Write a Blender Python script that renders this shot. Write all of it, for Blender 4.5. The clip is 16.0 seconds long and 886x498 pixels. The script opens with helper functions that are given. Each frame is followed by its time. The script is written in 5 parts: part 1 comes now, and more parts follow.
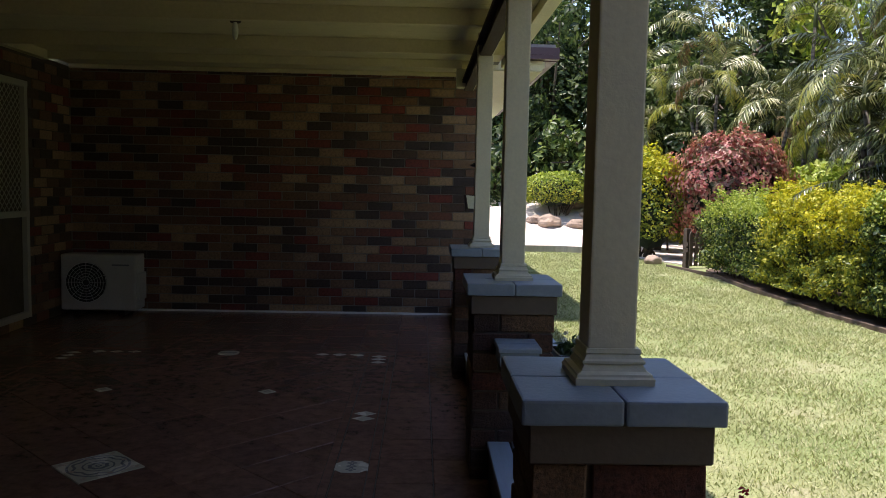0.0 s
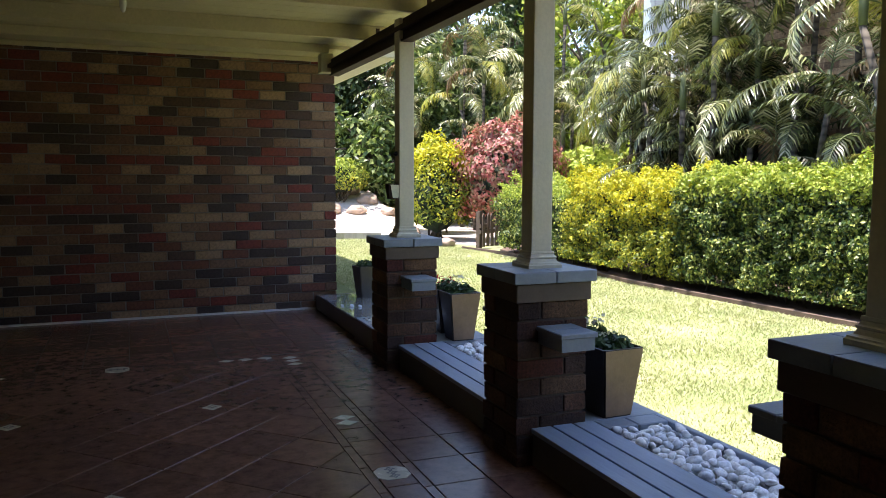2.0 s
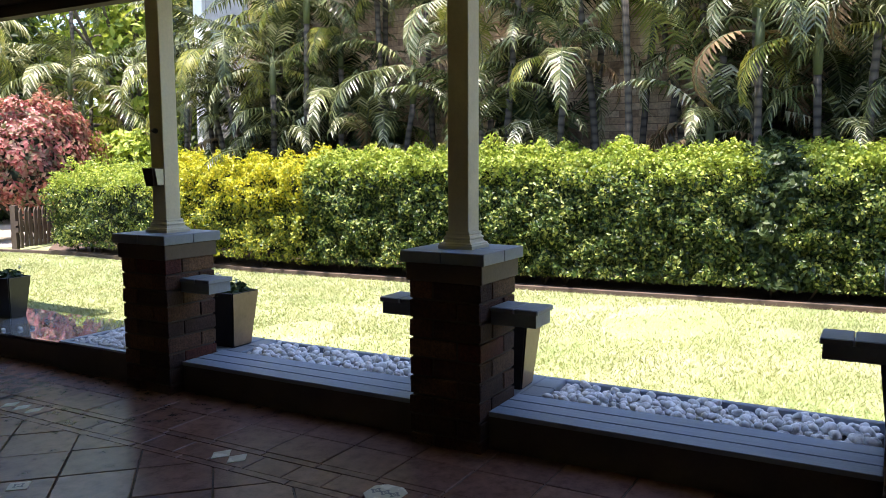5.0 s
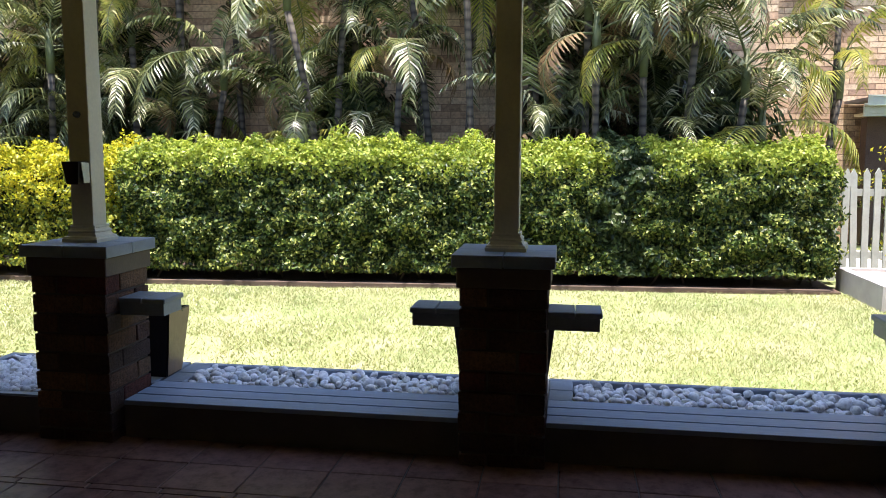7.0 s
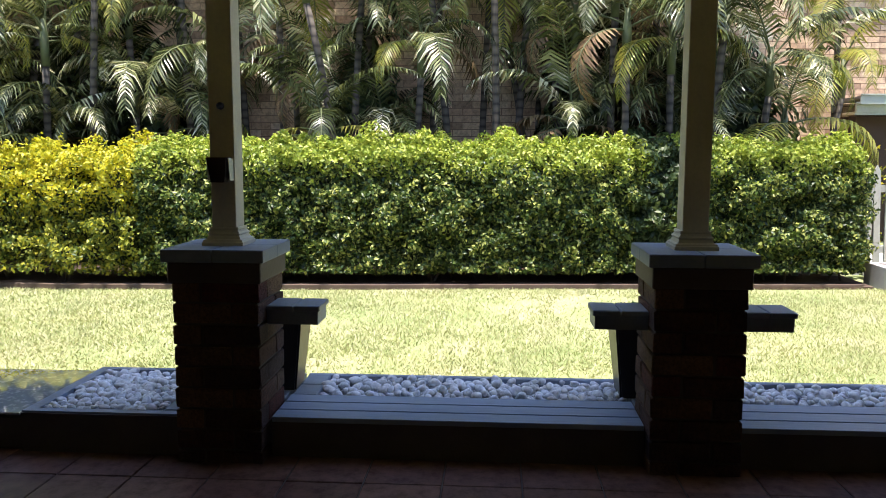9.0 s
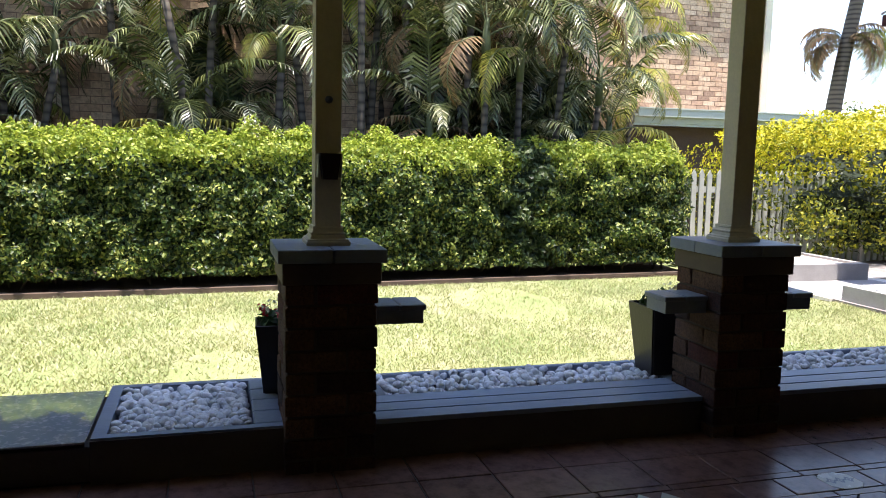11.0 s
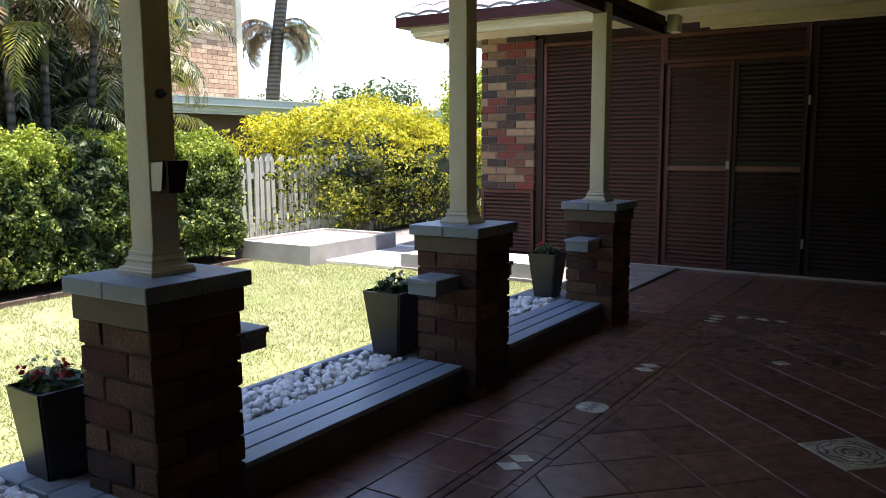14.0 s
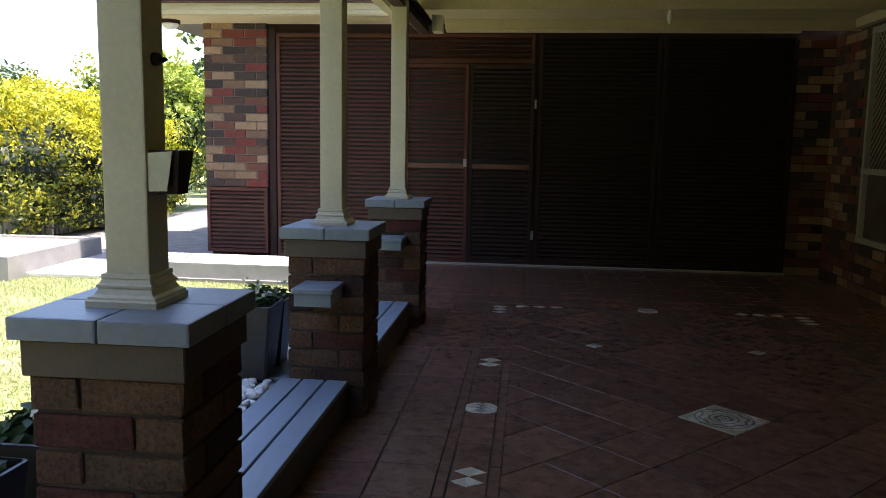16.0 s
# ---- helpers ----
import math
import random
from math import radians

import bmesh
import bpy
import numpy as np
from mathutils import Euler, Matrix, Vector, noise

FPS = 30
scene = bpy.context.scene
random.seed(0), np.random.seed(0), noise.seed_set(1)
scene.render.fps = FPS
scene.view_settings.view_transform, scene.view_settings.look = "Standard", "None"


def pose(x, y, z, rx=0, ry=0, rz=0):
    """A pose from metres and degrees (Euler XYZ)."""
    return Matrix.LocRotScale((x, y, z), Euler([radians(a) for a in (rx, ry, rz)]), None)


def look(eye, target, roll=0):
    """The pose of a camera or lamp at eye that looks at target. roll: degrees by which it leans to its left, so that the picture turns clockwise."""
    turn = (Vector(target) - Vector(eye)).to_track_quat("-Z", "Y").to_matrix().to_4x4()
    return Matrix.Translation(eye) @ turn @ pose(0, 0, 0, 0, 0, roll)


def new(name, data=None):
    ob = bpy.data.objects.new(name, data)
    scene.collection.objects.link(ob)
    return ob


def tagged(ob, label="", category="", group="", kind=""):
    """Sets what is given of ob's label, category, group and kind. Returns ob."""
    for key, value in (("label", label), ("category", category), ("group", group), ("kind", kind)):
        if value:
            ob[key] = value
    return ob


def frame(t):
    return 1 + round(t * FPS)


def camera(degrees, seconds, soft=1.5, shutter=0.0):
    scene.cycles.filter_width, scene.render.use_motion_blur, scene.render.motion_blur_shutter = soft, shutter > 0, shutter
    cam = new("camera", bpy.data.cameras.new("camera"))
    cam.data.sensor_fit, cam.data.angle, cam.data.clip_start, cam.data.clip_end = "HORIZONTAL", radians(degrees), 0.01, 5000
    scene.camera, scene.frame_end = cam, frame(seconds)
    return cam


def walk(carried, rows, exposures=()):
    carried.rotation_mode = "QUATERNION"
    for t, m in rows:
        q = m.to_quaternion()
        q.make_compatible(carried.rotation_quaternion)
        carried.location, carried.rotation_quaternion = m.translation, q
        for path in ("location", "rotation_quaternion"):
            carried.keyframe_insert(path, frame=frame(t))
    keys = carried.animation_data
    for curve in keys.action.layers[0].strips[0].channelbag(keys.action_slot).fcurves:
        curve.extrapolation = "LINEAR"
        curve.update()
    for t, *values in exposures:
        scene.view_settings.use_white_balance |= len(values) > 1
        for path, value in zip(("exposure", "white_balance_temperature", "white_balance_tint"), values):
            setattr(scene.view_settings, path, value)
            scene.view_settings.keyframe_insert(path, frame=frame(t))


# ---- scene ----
cam = camera(58.2, 16.0, 0.7)
PATH = [
    (0, (0.657, 1.039, 1.284), (0.713, 3.032, 1.126), 1.15),
    (0.5, (0.282, 1.132, 1.287), (0.448, 3.118, 1.119), 1.65),
    (1, (-0.067, 1.166, 1.292), (0.271, 3.130, 1.117), 1.59),
    (1.5, (-0.355, 1.250, 1.293), (0.168, 3.172, 1.115), 0.52),
    (2, (-0.668, 1.390, 1.288), (0.064, 3.242, 1.103), 0.16),
    (2.5, (-0.954, 1.544, 1.279), (-0.018, 3.301, 1.090), 0.07),
    (3, (-1.227, 1.771, 1.264), (-0.095, 3.409, 1.073), 0.26),
    (3.5, (-1.503, 2.043, 1.253), (-0.185, 3.534, 1.057), 0.09),
    (4, (-1.742, 2.297, 1.256), (-0.266, 3.631, 1.053), 0.11),
    (4.5, (-1.936, 2.612, 1.249), (-0.318, 3.769, 1.041), -0.28),
    (5, (-2.065, 2.968, 1.245), (-0.331, 3.941, 1.031), -0.28),
    (7.4, (-2.221, 4.560, 1.262), (-0.254, 4.832, 1.025), 0.18),
    (8, (-2.132, 4.762, 1.256), (-0.166, 5.042, 1.012), 0.03),
    (10.5, (-2.148, 6.614, 1.225), (-0.196, 6.239, 1.000), 0.87),
    (11, (-2.073, 6.937, 1.226), (-0.166, 6.380, 0.994), 1.37),
    (11.5, (-2.049, 7.272, 1.249), (-0.219, 6.504, 1.009), 1.69),
    (12, (-1.955, 7.536, 1.252), (-0.222, 6.568, 1.006), 1.22),
    (12.5, (-1.802, 7.747, 1.244), (-0.197, 6.580, 0.999), 0.78),
    (13, (-1.637, 7.918, 1.262), (-0.172, 6.580, 1.010), 0.45),
    (13.5, (-1.393, 8.053, 1.265), (-0.099, 6.549, 1.010), -0.05),
    (14, (-1.056, 8.122, 1.271), (0.017, 6.454, 1.011), -0.26),
    (14.5, (-0.750, 8.208, 1.268), (0.090, 6.413, 1.003), -0.11),
    (15, (-0.453, 8.264, 1.276), (0.164, 6.381, 1.004), 0.14),
    (15.5, (-0.148, 8.236, 1.262), (0.262, 6.297, 0.992), 0.06),
    (16, (0.165, 8.261, 1.251), (0.376, 6.289, 0.989), 0.97),
]
EXPOSURES = [(t, stops, 6500, 20) for t, stops in ((0, 1.1), (0.6, 1.42), (1.5, 1.9), (3.5, 2.15), (5, 2.03), (7.5, 1.88), (11, 1.72), (13.5, 1.7), (16, 2.1))]
walk(cam, [(t, look(eye, target, roll)) for t, eye, target, roll in PATH], EXPOSURES)

# ==== build
# world and sun
world = bpy.data.worlds.new("sky")
scene.world = world
world.use_nodes = True
SUN_EL, SUN_AZ = radians(79), radians(-80)   # azimuth from +y towards +x
_wn = world.node_tree.nodes
_sky = _wn.new("ShaderNodeTexSky")
_sky.sky_type, _sky.sun_disc = "NISHITA", False
_sky.sun_elevation, _sky.sun_rotation = SUN_EL, SUN_AZ
_sky.dust_density, _sky.air_density = 0.6, 1.0
world.node_tree.links.new(_sky.outputs[0], _wn["Background"].inputs[0])
_wn["Background"].inputs[1].default_value = 0.15
sun = new("sun", bpy.data.lights.new("sun", "SUN"))
sun.data.energy, sun.data.angle, sun.data.color = 4.0, radians(0.53), (1.0, 0.95, 0.86)
_dir = Vector((math.sin(SUN_AZ) * math.cos(SUN_EL), math.cos(SUN_AZ) * math.cos(SUN_EL), math.sin(SUN_EL)))
sun.matrix_world = look(_dir * 30, (0, 0, 0))


# ---- materials
def mat(name, rough=0.6, metal=0.0, spec=0.5):
    m = bpy.data.materials.new(name)
    m.use_nodes = True
    b = m.node_tree.nodes["Principled BSDF"]
    b.inputs["Roughness"].default_value = rough
    b.inputs["Metallic"].default_value = metal
    b.inputs["Specular IOR Level"].default_value = spec
    return m, m.node_tree.nodes, m.node_tree.links, b


def noise_node(n, l, scale, detail=4, rough=0.6, coord="Object", stretch=None):
    tc = n.new("ShaderNodeTexCoord")
    t = n.new("ShaderNodeTexNoise")
    t.inputs["Scale"].default_value, t.inputs["Detail"].default_value, t.inputs["Roughness"].default_value = scale, detail, rough
    if stretch:
        mp = n.new("ShaderNodeMapping")
        mp.inputs["Scale"].default_value = stretch
        l.new(tc.outputs[coord], mp.inputs[0])
        l.new(mp.outputs[0], t.inputs["Vector"])
    else:
        l.new(tc.outputs[coord], t.inputs["Vector"])
    return t.outputs["Fac"]


def ramp(n, l, fac, stops):
    r = n.new("ShaderNodeValToRGB")
    e = r.color_ramp.elements
    while len(e) < len(stops):
        e.new(0.5)
    for k, (p, c) in enumerate(stops):
        e[k].position, e[k].color = p, (*c, 1)
    l.new(fac, r.inputs[0])
    return r.outputs[0]


def mix(n, l, a, b, fac, mode="MIX"):
    x = n.new("ShaderNodeMix")
    x.data_type, x.blend_type = "RGBA", mode
    for sock, v in ((x.inputs["Factor"], fac), (x.inputs["A"], a), (x.inputs["B"], b)):
        if isinstance(v, bpy.types.NodeSocket):
            l.new(v, sock)
        else:
            sock.default_value = v if isinstance(v, float) else (*v, 1)
    return x.outputs["Result"]


def bump(n, l, b, fac, strength, dist=0.01):
    u = n.new("ShaderNodeBump")
    u.inputs["Strength"].default_value, u.inputs["Distance"].default_value = strength, dist
    l.new(fac, u.inputs["Height"])
    l.new(u.outputs[0], b.inputs["Normal"])


def plain(name, c, rough=0.6, scale=6.0, var=0.18, grain=90.0, bumps=0.25, metal=0.0, spec=0.5, stretch=None):
    """A paint or solid with a slow stain, a fine grain and fine relief."""
    m, n, l, b = mat(name, rough, metal, spec)
    big = noise_node(n, l, scale, 5, stretch=stretch)
    fine = noise_node(n, l, grain, 3, stretch=stretch)
    lo, hi = [v * (1 - var) for v in c], [min(1, v * (1 + var)) for v in c]
    col = ramp(n, l, big, ((0.3, lo), (0.7, hi)))
    col = mix(n, l, col, ramp(n, l, fine, ((0.3, (0.82, 0.82, 0.82)), (0.7, (1, 1, 1)))), 0.6, "MULTIPLY")
    l.new(col, b.inputs["Base Color"])
    rr = n.new("ShaderNodeMapRange")
    rr.inputs["To Min"].default_value, rr.inputs["To Max"].default_value = max(0.03, rough - 0.1), min(1, rough + 0.12)
    l.new(big, rr.inputs["Value"])
    l.new(rr.outputs[0], b.inputs["Roughness"])
    bump(n, l, b, fine, bumps, 0.004)
    return m


def random_tones(name, tones, rough=0.85, source="Object", grain=60.0, bumps=0.5, blotch=0.35, speck=0.6):
    """Each piece takes one of the tones; grain and blotches on top."""
    m, n, l, b = mat(name, rough)
    if source == "Object":
        r = n.new("ShaderNodeObjectInfo").outputs["Random"]
    else:
        r = n.new("ShaderNodeNewGeometry").outputs["Random Per Island"]
    cr = n.new("ShaderNodeValToRGB")
    cr.color_ramp.interpolation = "CONSTANT"
    e = cr.color_ramp.elements
    while len(e) < len(tones):
        e.new(0.5)
    for k, c in enumerate(tones):
        e[k].position, e[k].color = k / len(tones), (*c, 1)
    l.new(r, cr.inputs[0])
    fine = noise_node(n, l, grain, 5, 0.7)
    big = noise_node(n, l, 9.0, 4)
    col = mix(n, l, cr.outputs[0], ramp(n, l, big, ((0.25, (0.55, 0.5, 0.48)), (0.75, (1.1, 1.1, 1.1)))), blotch, "MULTIPLY")
    col = mix(n, l, col, ramp(n, l, fine, ((0.36, (0.45, 0.42, 0.40)), (0.5, (0.95, 0.95, 0.95)), (0.66, (1.35, 1.3, 1.2)))), speck, "MULTIPLY")
    l.new(col, b.inputs["Base Color"])
    bump(n, l, b, fine, bumps, 0.008)
    return m


def leafy(name, tones, rough=0.45, trans=0.42, whole=0.0):
    """Leaves: a tone for each leaf, some light let through."""
    m, n, l, b = mat(name, rough, 0, 0.4)
    r = n.new("ShaderNodeNewGeometry").outputs["Random Per Island"]
    if whole:
        blend = n.new("ShaderNodeMix")
        blend.inputs["Factor"].default_value = whole
        l.new(r, blend.inputs["A"])
        l.new(n.new("ShaderNodeObjectInfo").outputs["Random"], blend.inputs["B"])
        r = blend.outputs["Result"]
    stops = [(k / max(1, len(tones) - 1), c) for k, c in enumerate(tones)]
    col = ramp(n, l, r, stops)
    patch = noise_node(n, l, 1.6, 3)
    col = mix(n, l, col, ramp(n, l, patch, ((0.3, (0.75, 0.8, 0.7)), (0.7, (1.1, 1.08, 1.0)))), 0.8, "MULTIPLY")
    l.new(col, b.inputs["Base Color"])
    t = n.new("ShaderNodeBsdfTranslucent")
    l.new(mix(n, l, col, (1.0, 1.0, 0.55), 0.5, "MULTIPLY"), t.inputs[0])
    s = n.new("ShaderNodeMixShader")
    s.inputs[0].default_value = trans
    l.new(b.outputs[0], s.inputs[1])
    l.new(t.outputs[0], s.inputs[2])
    l.new(s.outputs[0], n["Material Output"].inputs[0])
    return m


BRICK_TONES = [(0.17, 0.092, 0.058), (0.31, 0.20, 0.12), (0.20, 0.045, 0.034), (0.055, 0.038, 0.034), (0.23, 0.135, 0.08), (0.09, 0.052, 0.039), (0.38, 0.25, 0.15), (0.065, 0.043, 0.036), (0.18, 0.068, 0.044)]
BRICK = random_tones("clay_brick", BRICK_TONES)
BRICK_STUFF = random_tones("clay_brick_far", BRICK_TONES, source="Island")
PIER_BRICK = random_tones("pier_brick", [(0.135, 0.068, 0.040), (0.085, 0.040, 0.027), (0.18, 0.10, 0.056), (0.065, 0.036, 0.027), (0.12, 0.037, 0.027), (0.145, 0.083, 0.047)], 0.9, "Object", 85.0, 1.0, 0.95, 0.9)
BRICK_PALE = random_tones("pale_brick", [(0.58, 0.41, 0.26), (0.64, 0.47, 0.30), (0.52, 0.35, 0.22), (0.66, 0.50, 0.33), (0.36, 0.24, 0.155), (0.60, 0.43, 0.275), (0.55, 0.38, 0.24), (0.62, 0.45, 0.29)], source="Island", grain=25)
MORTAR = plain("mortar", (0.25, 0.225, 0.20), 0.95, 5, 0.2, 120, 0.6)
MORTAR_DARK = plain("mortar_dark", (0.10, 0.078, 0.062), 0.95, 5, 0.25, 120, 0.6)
MORTAR_PALE = plain("mortar_pale", (0.26, 0.17, 0.11), 0.95, 2, 0.15, 60, 0.4)
CAP = plain("cap_paint", (0.23, 0.28, 0.335), 0.42, 7, 0.14, 70, 0.25)
BOARD = plain("deck_board_paint", (0.27, 0.335, 0.42), 0.4, 5, 0.14, 60, 0.3, stretch=(1, 0.15, 1))
RISER = plain("dark_paint", (0.10, 0.085, 0.075), 0.5, 5, 0.2, 60, 0.3)
CREAM = plain("cream_paint", (0.68, 0.63, 0.45), 0.5, 3, 0.06, 60, 0.3)
CREAM_CEIL = plain("cream_ceiling_paint", (0.62, 0.54, 0.34), 0.6, 2.5, 0.07, 50, 0.2)
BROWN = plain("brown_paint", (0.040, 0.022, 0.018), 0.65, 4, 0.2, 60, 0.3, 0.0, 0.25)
GUTTER_RED = plain("maroon_gutter_paint", (0.062, 0.015, 0.017), 0.35, 4, 0.15, 60, 0.2)
ROOF = plain("grey_roof_tile", (0.20, 0.185, 0.18), 0.8, 3, 0.2, 40, 0.5)
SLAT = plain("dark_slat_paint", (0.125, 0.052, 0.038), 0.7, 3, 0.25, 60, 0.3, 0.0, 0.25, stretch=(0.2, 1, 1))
CONCRETE = plain("pale_concrete", (0.36, 0.35, 0.34), 0.85, 4, 0.15, 90, 0.5)
WHITE = plain("white_paint", (0.78, 0.78, 0.75), 0.45, 4, 0.06, 60, 0.15)
ALU = plain("door_frame_paint", (0.45, 0.43, 0.38), 0.4, 4, 0.06, 60, 0.15)
TIMBER = plain("weathered_timber", (0.36, 0.33, 0.28), 0.8, 5, 0.25, 50, 0.6, stretch=(1, 1, 0.12))
BLACK = plain("black_plastic", (0.02, 0.02, 0.021), 0.35, 6, 0.2, 60, 0.2)


# ---- mesh helpers
def link(name, bm, material=None, parent=None, label=""):
    me = bpy.data.meshes.new(name)
    bm.to_mesh(me)
    bm.free()
    if material:
        me.materials.append(material)
    ob = new(name, me)
    if parent:
        ob.parent = parent
    if label:
        ob["label"] = label
    return ob


def part(name, bm, material, parent, label=""):
    return link(name, bm, material, parent, label)


def box_bm(x0, x1, y0, y1, z0, z1, bevel=0.0, seg=1):
    bm = bmesh.new()
    bmesh.ops.create_cube(bm, size=1, matrix=Matrix.Translation(((x0 + x1) / 2, (y0 + y1) / 2, (z0 + z1) / 2)) @ Matrix.Diagonal((x1 - x0, y1 - y0, z1 - z0, 1)))
    if bevel:
        bmesh.ops.bevel(bm, geom=list(bm.edges), offset=bevel, segments=seg, affect="EDGES", profile=0.6)
    return bm


def add_box(bm, x0, x1, y0, y1, z0, z1):
    v = [bm.verts.new((x, y, z)) for z in (z0, z1) for x, y in ((x0, y0), (x1, y0), (x1, y1), (x0, y1))]
    for f in ((0, 3, 2, 1), (4, 5, 6, 7), (0, 1, 5, 4), (1, 2, 6, 5), (2, 3, 7, 6), (3, 0, 4, 7)):
        bm.faces.new([v[i] for i in f])


def from_arrays(name, verts, faces, material, parent=None, smooth=False):
    """verts (n, 3) and quads or triangles (m, k)."""
    me = bpy.data.meshes.new(name)
    verts, faces = np.asarray(verts, np.float32), np.asarray(faces, np.int32)
    me.vertices.add(len(verts))
    me.vertices.foreach_set("co", verts.ravel())
    k = faces.shape[1]
    me.loops.add(faces.size)
    me.loops.foreach_set("vertex_index", faces.ravel())
    me.polygons.add(len(faces))
    me.polygons.foreach_set("loop_start", np.arange(0, faces.size, k, dtype=np.int32))
    me.polygons.foreach_set("loop_total", np.full(len(faces), k, np.int32))
    if smooth:
        me.polygons.foreach_set("use_smooth", np.ones(len(faces), bool))
    me.update(calc_edges=True)
    me.materials.append(material)
    ob = new(name, me)
    if parent:
        ob.parent = parent
    return ob


def empty(name, at=(0, 0, 0)):
    ob = new(name)
    ob.empty_display_size = 0.1
    ob.location = at
    return ob


def tube_bm(points, radii, sides=8, bm=None):
    """A tapered tube along points."""
    bm = bm or bmesh.new()
    rings = []
    for k, p in enumerate(points):
        p = Vector(p)
        d = (Vector(points[min(k + 1, len(points) - 1)]) - Vector(points[max(k - 1, 0)])).normalized()
        a = d.orthogonal().normalized() if k == 0 else (rings_a - d * rings_a.dot(d)).normalized()
        rings_a = a
        c = d.cross(a)
        rings.append([bm.verts.new(p + (a * math.cos(i * 2 * math.pi / sides) + c * math.sin(i * 2 * math.pi / sides)) * radii[k]) for i in range(sides)])
    for r0, r1 in zip(rings, rings[1:]):
        for i in range(sides):
            bm.faces.new((r0[i], r0[(i + 1) % sides], r1[(i + 1) % sides], r1[i])).smooth = True
    bm.faces.new(rings[-1])
    bm.faces.new(rings[0][::-1])
    return bm

# ---- the patio: floor
rng = np.random.default_rng(4)
TILE = random_tones("terracotta_tile", [(0.20, 0.112, 0.090), (0.175, 0.098, 0.080), (0.225, 0.125, 0.097), (0.19, 0.108, 0.088)], 0.27, "Object", 14.0, 0.12, 0.5)
TILE_STUFF = random_tones("terracotta_tile_rest", [(0.20, 0.112, 0.090), (0.175, 0.098, 0.080), (0.225, 0.125, 0.097), (0.19, 0.108, 0.088)], 0.27, "Island", 14.0, 0.12, 0.5)
GROUT = plain("dark_grout", (0.075, 0.058, 0.05), 0.9, 5, 0.3, 90, 0.4)
IVORY = plain("ivory_glaze", (0.62, 0.6, 0.5), 0.25, 8, 0.1, 60, 0.1)
GLAZE_GREY = plain("grey_glaze", (0.22, 0.23, 0.25), 0.25, 8, 0.15, 60, 0.1)
GLAZE_TAN = plain("tan_glaze", (0.36, 0.24, 0.17), 0.3, 8, 0.15, 60, 0.1)

XF, XW_, XWALL = 0.98, -2.4, -2.75      # bench riser, end of slats, house wall
YN, YS_ = 8.91, 0.0


def clip_poly(poly, x0, x1, y0, y1):
    """A polygon cut to a rectangle."""
    for ax, lim, sign in ((0, x0, 1), (0, x1, -1), (1, y0, 1), (1, y1, -1)):
        out = []
        for p, q in zip(poly, poly[1:] + poly[:1]):
            a, b = (p[ax] - lim) * sign, (q[ax] - lim) * sign
            if a >= 0:
                out.append(p)
            if a * b < 0:
                t = a / (a - b)
                out.append((p[0] + (q[0] - p[0]) * t, p[1] + (q[1] - p[1]) * t))
        poly = out
        if len(poly) < 3:
            return []
    return poly


def area(poly):
    return abs(sum(p[0] * q[1] - q[0] * p[1] for p, q in zip(poly, poly[1:] + poly[:1]))) / 2


def slab(bm, poly, z0, z1, edge=0.004):
    """A flat piece with a small chamfer round its top."""
    cx, cy = sum(p[0] for p in poly) / len(poly), sum(p[1] for p in poly) / len(poly)
    far = max(math.hypot(p[0] - cx, p[1] - cy) for p in poly)
    k = 1 - edge / far
    low = [bm.verts.new((x, y, z0)) for x, y in poly]
    mid = [bm.verts.new((x, y, z1 - edge * 0.6)) for x, y in poly]
    top = [bm.verts.new((cx + (x - cx) * k, cy + (y - cy) * k, z1)) for x, y in poly]
    n = len(poly)
    for i in range(n):
        j = (i + 1) % n
        bm.faces.new((low[i], low[j], mid[j], mid[i]))
        bm.faces.new((mid[i], mid[j], top[j], top[i]))
    bm.faces.new(top)


floor = tagged(link("floor", box_bm(XWALL - 0.1, 1.25, -0.02, 8.93, -0.2, -0.006), GROUT), "terracotta tiled patio floor with patterned inserts", "floor", kind="structure")
BX0, BX1, BY0, BY1 = -1.90, 0.36, 2.10, 6.98       # centre lines of the patterned border
G = 0.006
tile_polys = []
# diagonal field inside the border
cxm, cym, dd = (BX0 + BX1) / 2, 4.56, 0.212
for i in range(-14, 15):
    for j in range(-14, 15):
        if (i + j) % 2:
            continue
        px, py = cxm + i * dd, cym + j * dd
        r = dd - G * 0.7
        poly = clip_poly([(px - r, py), (px, py - r), (px + r, py), (px, py + r)], BX0 + 0.12, BX1 - 0.12, BY0 + 0.12, BY1 - 0.12)
        if poly and area(poly) > 0.0012 and not (i == 0 and j == 0):
            tile_polys.append(poly)
# straight tiles outside the border
def straight(x0, x1, y0, y1, sx, sy, shift=0.0):
    nx, ny = max(1, round((x1 - x0) / sx)), max(1, round((y1 - y0) / sy))
    wx, wy = (x1 - x0) / nx, (y1 - y0) / ny
    for a in range(nx):
        for b in range(ny):
            tile_polys.append([(x0 + a * wx + G / 2, y0 + b * wy + G / 2), (x0 + (a + 1) * wx - G / 2, y0 + b * wy + G / 2), (x0 + (a + 1) * wx - G / 2, y0 + (b + 1) * wy - G / 2), (x0 + a * wx + G / 2, y0 + (b + 1) * wy - G / 2)])
straight(BX1 + 0.12, XF, BY0 - 0.12, BY1 + 0.12, 0.3, 0.3)
straight(BX1 + 0.12, XF, BY1 + 0.12, YN, 0.3, 0.3)
straight(BX1 + 0.12, 1.24, YS_, BY0 - 0.12, 0.3, 0.3)
straight(XWALL, BX1 + 0.12, YS_, BY0 - 0.12, 0.3, 0.3)
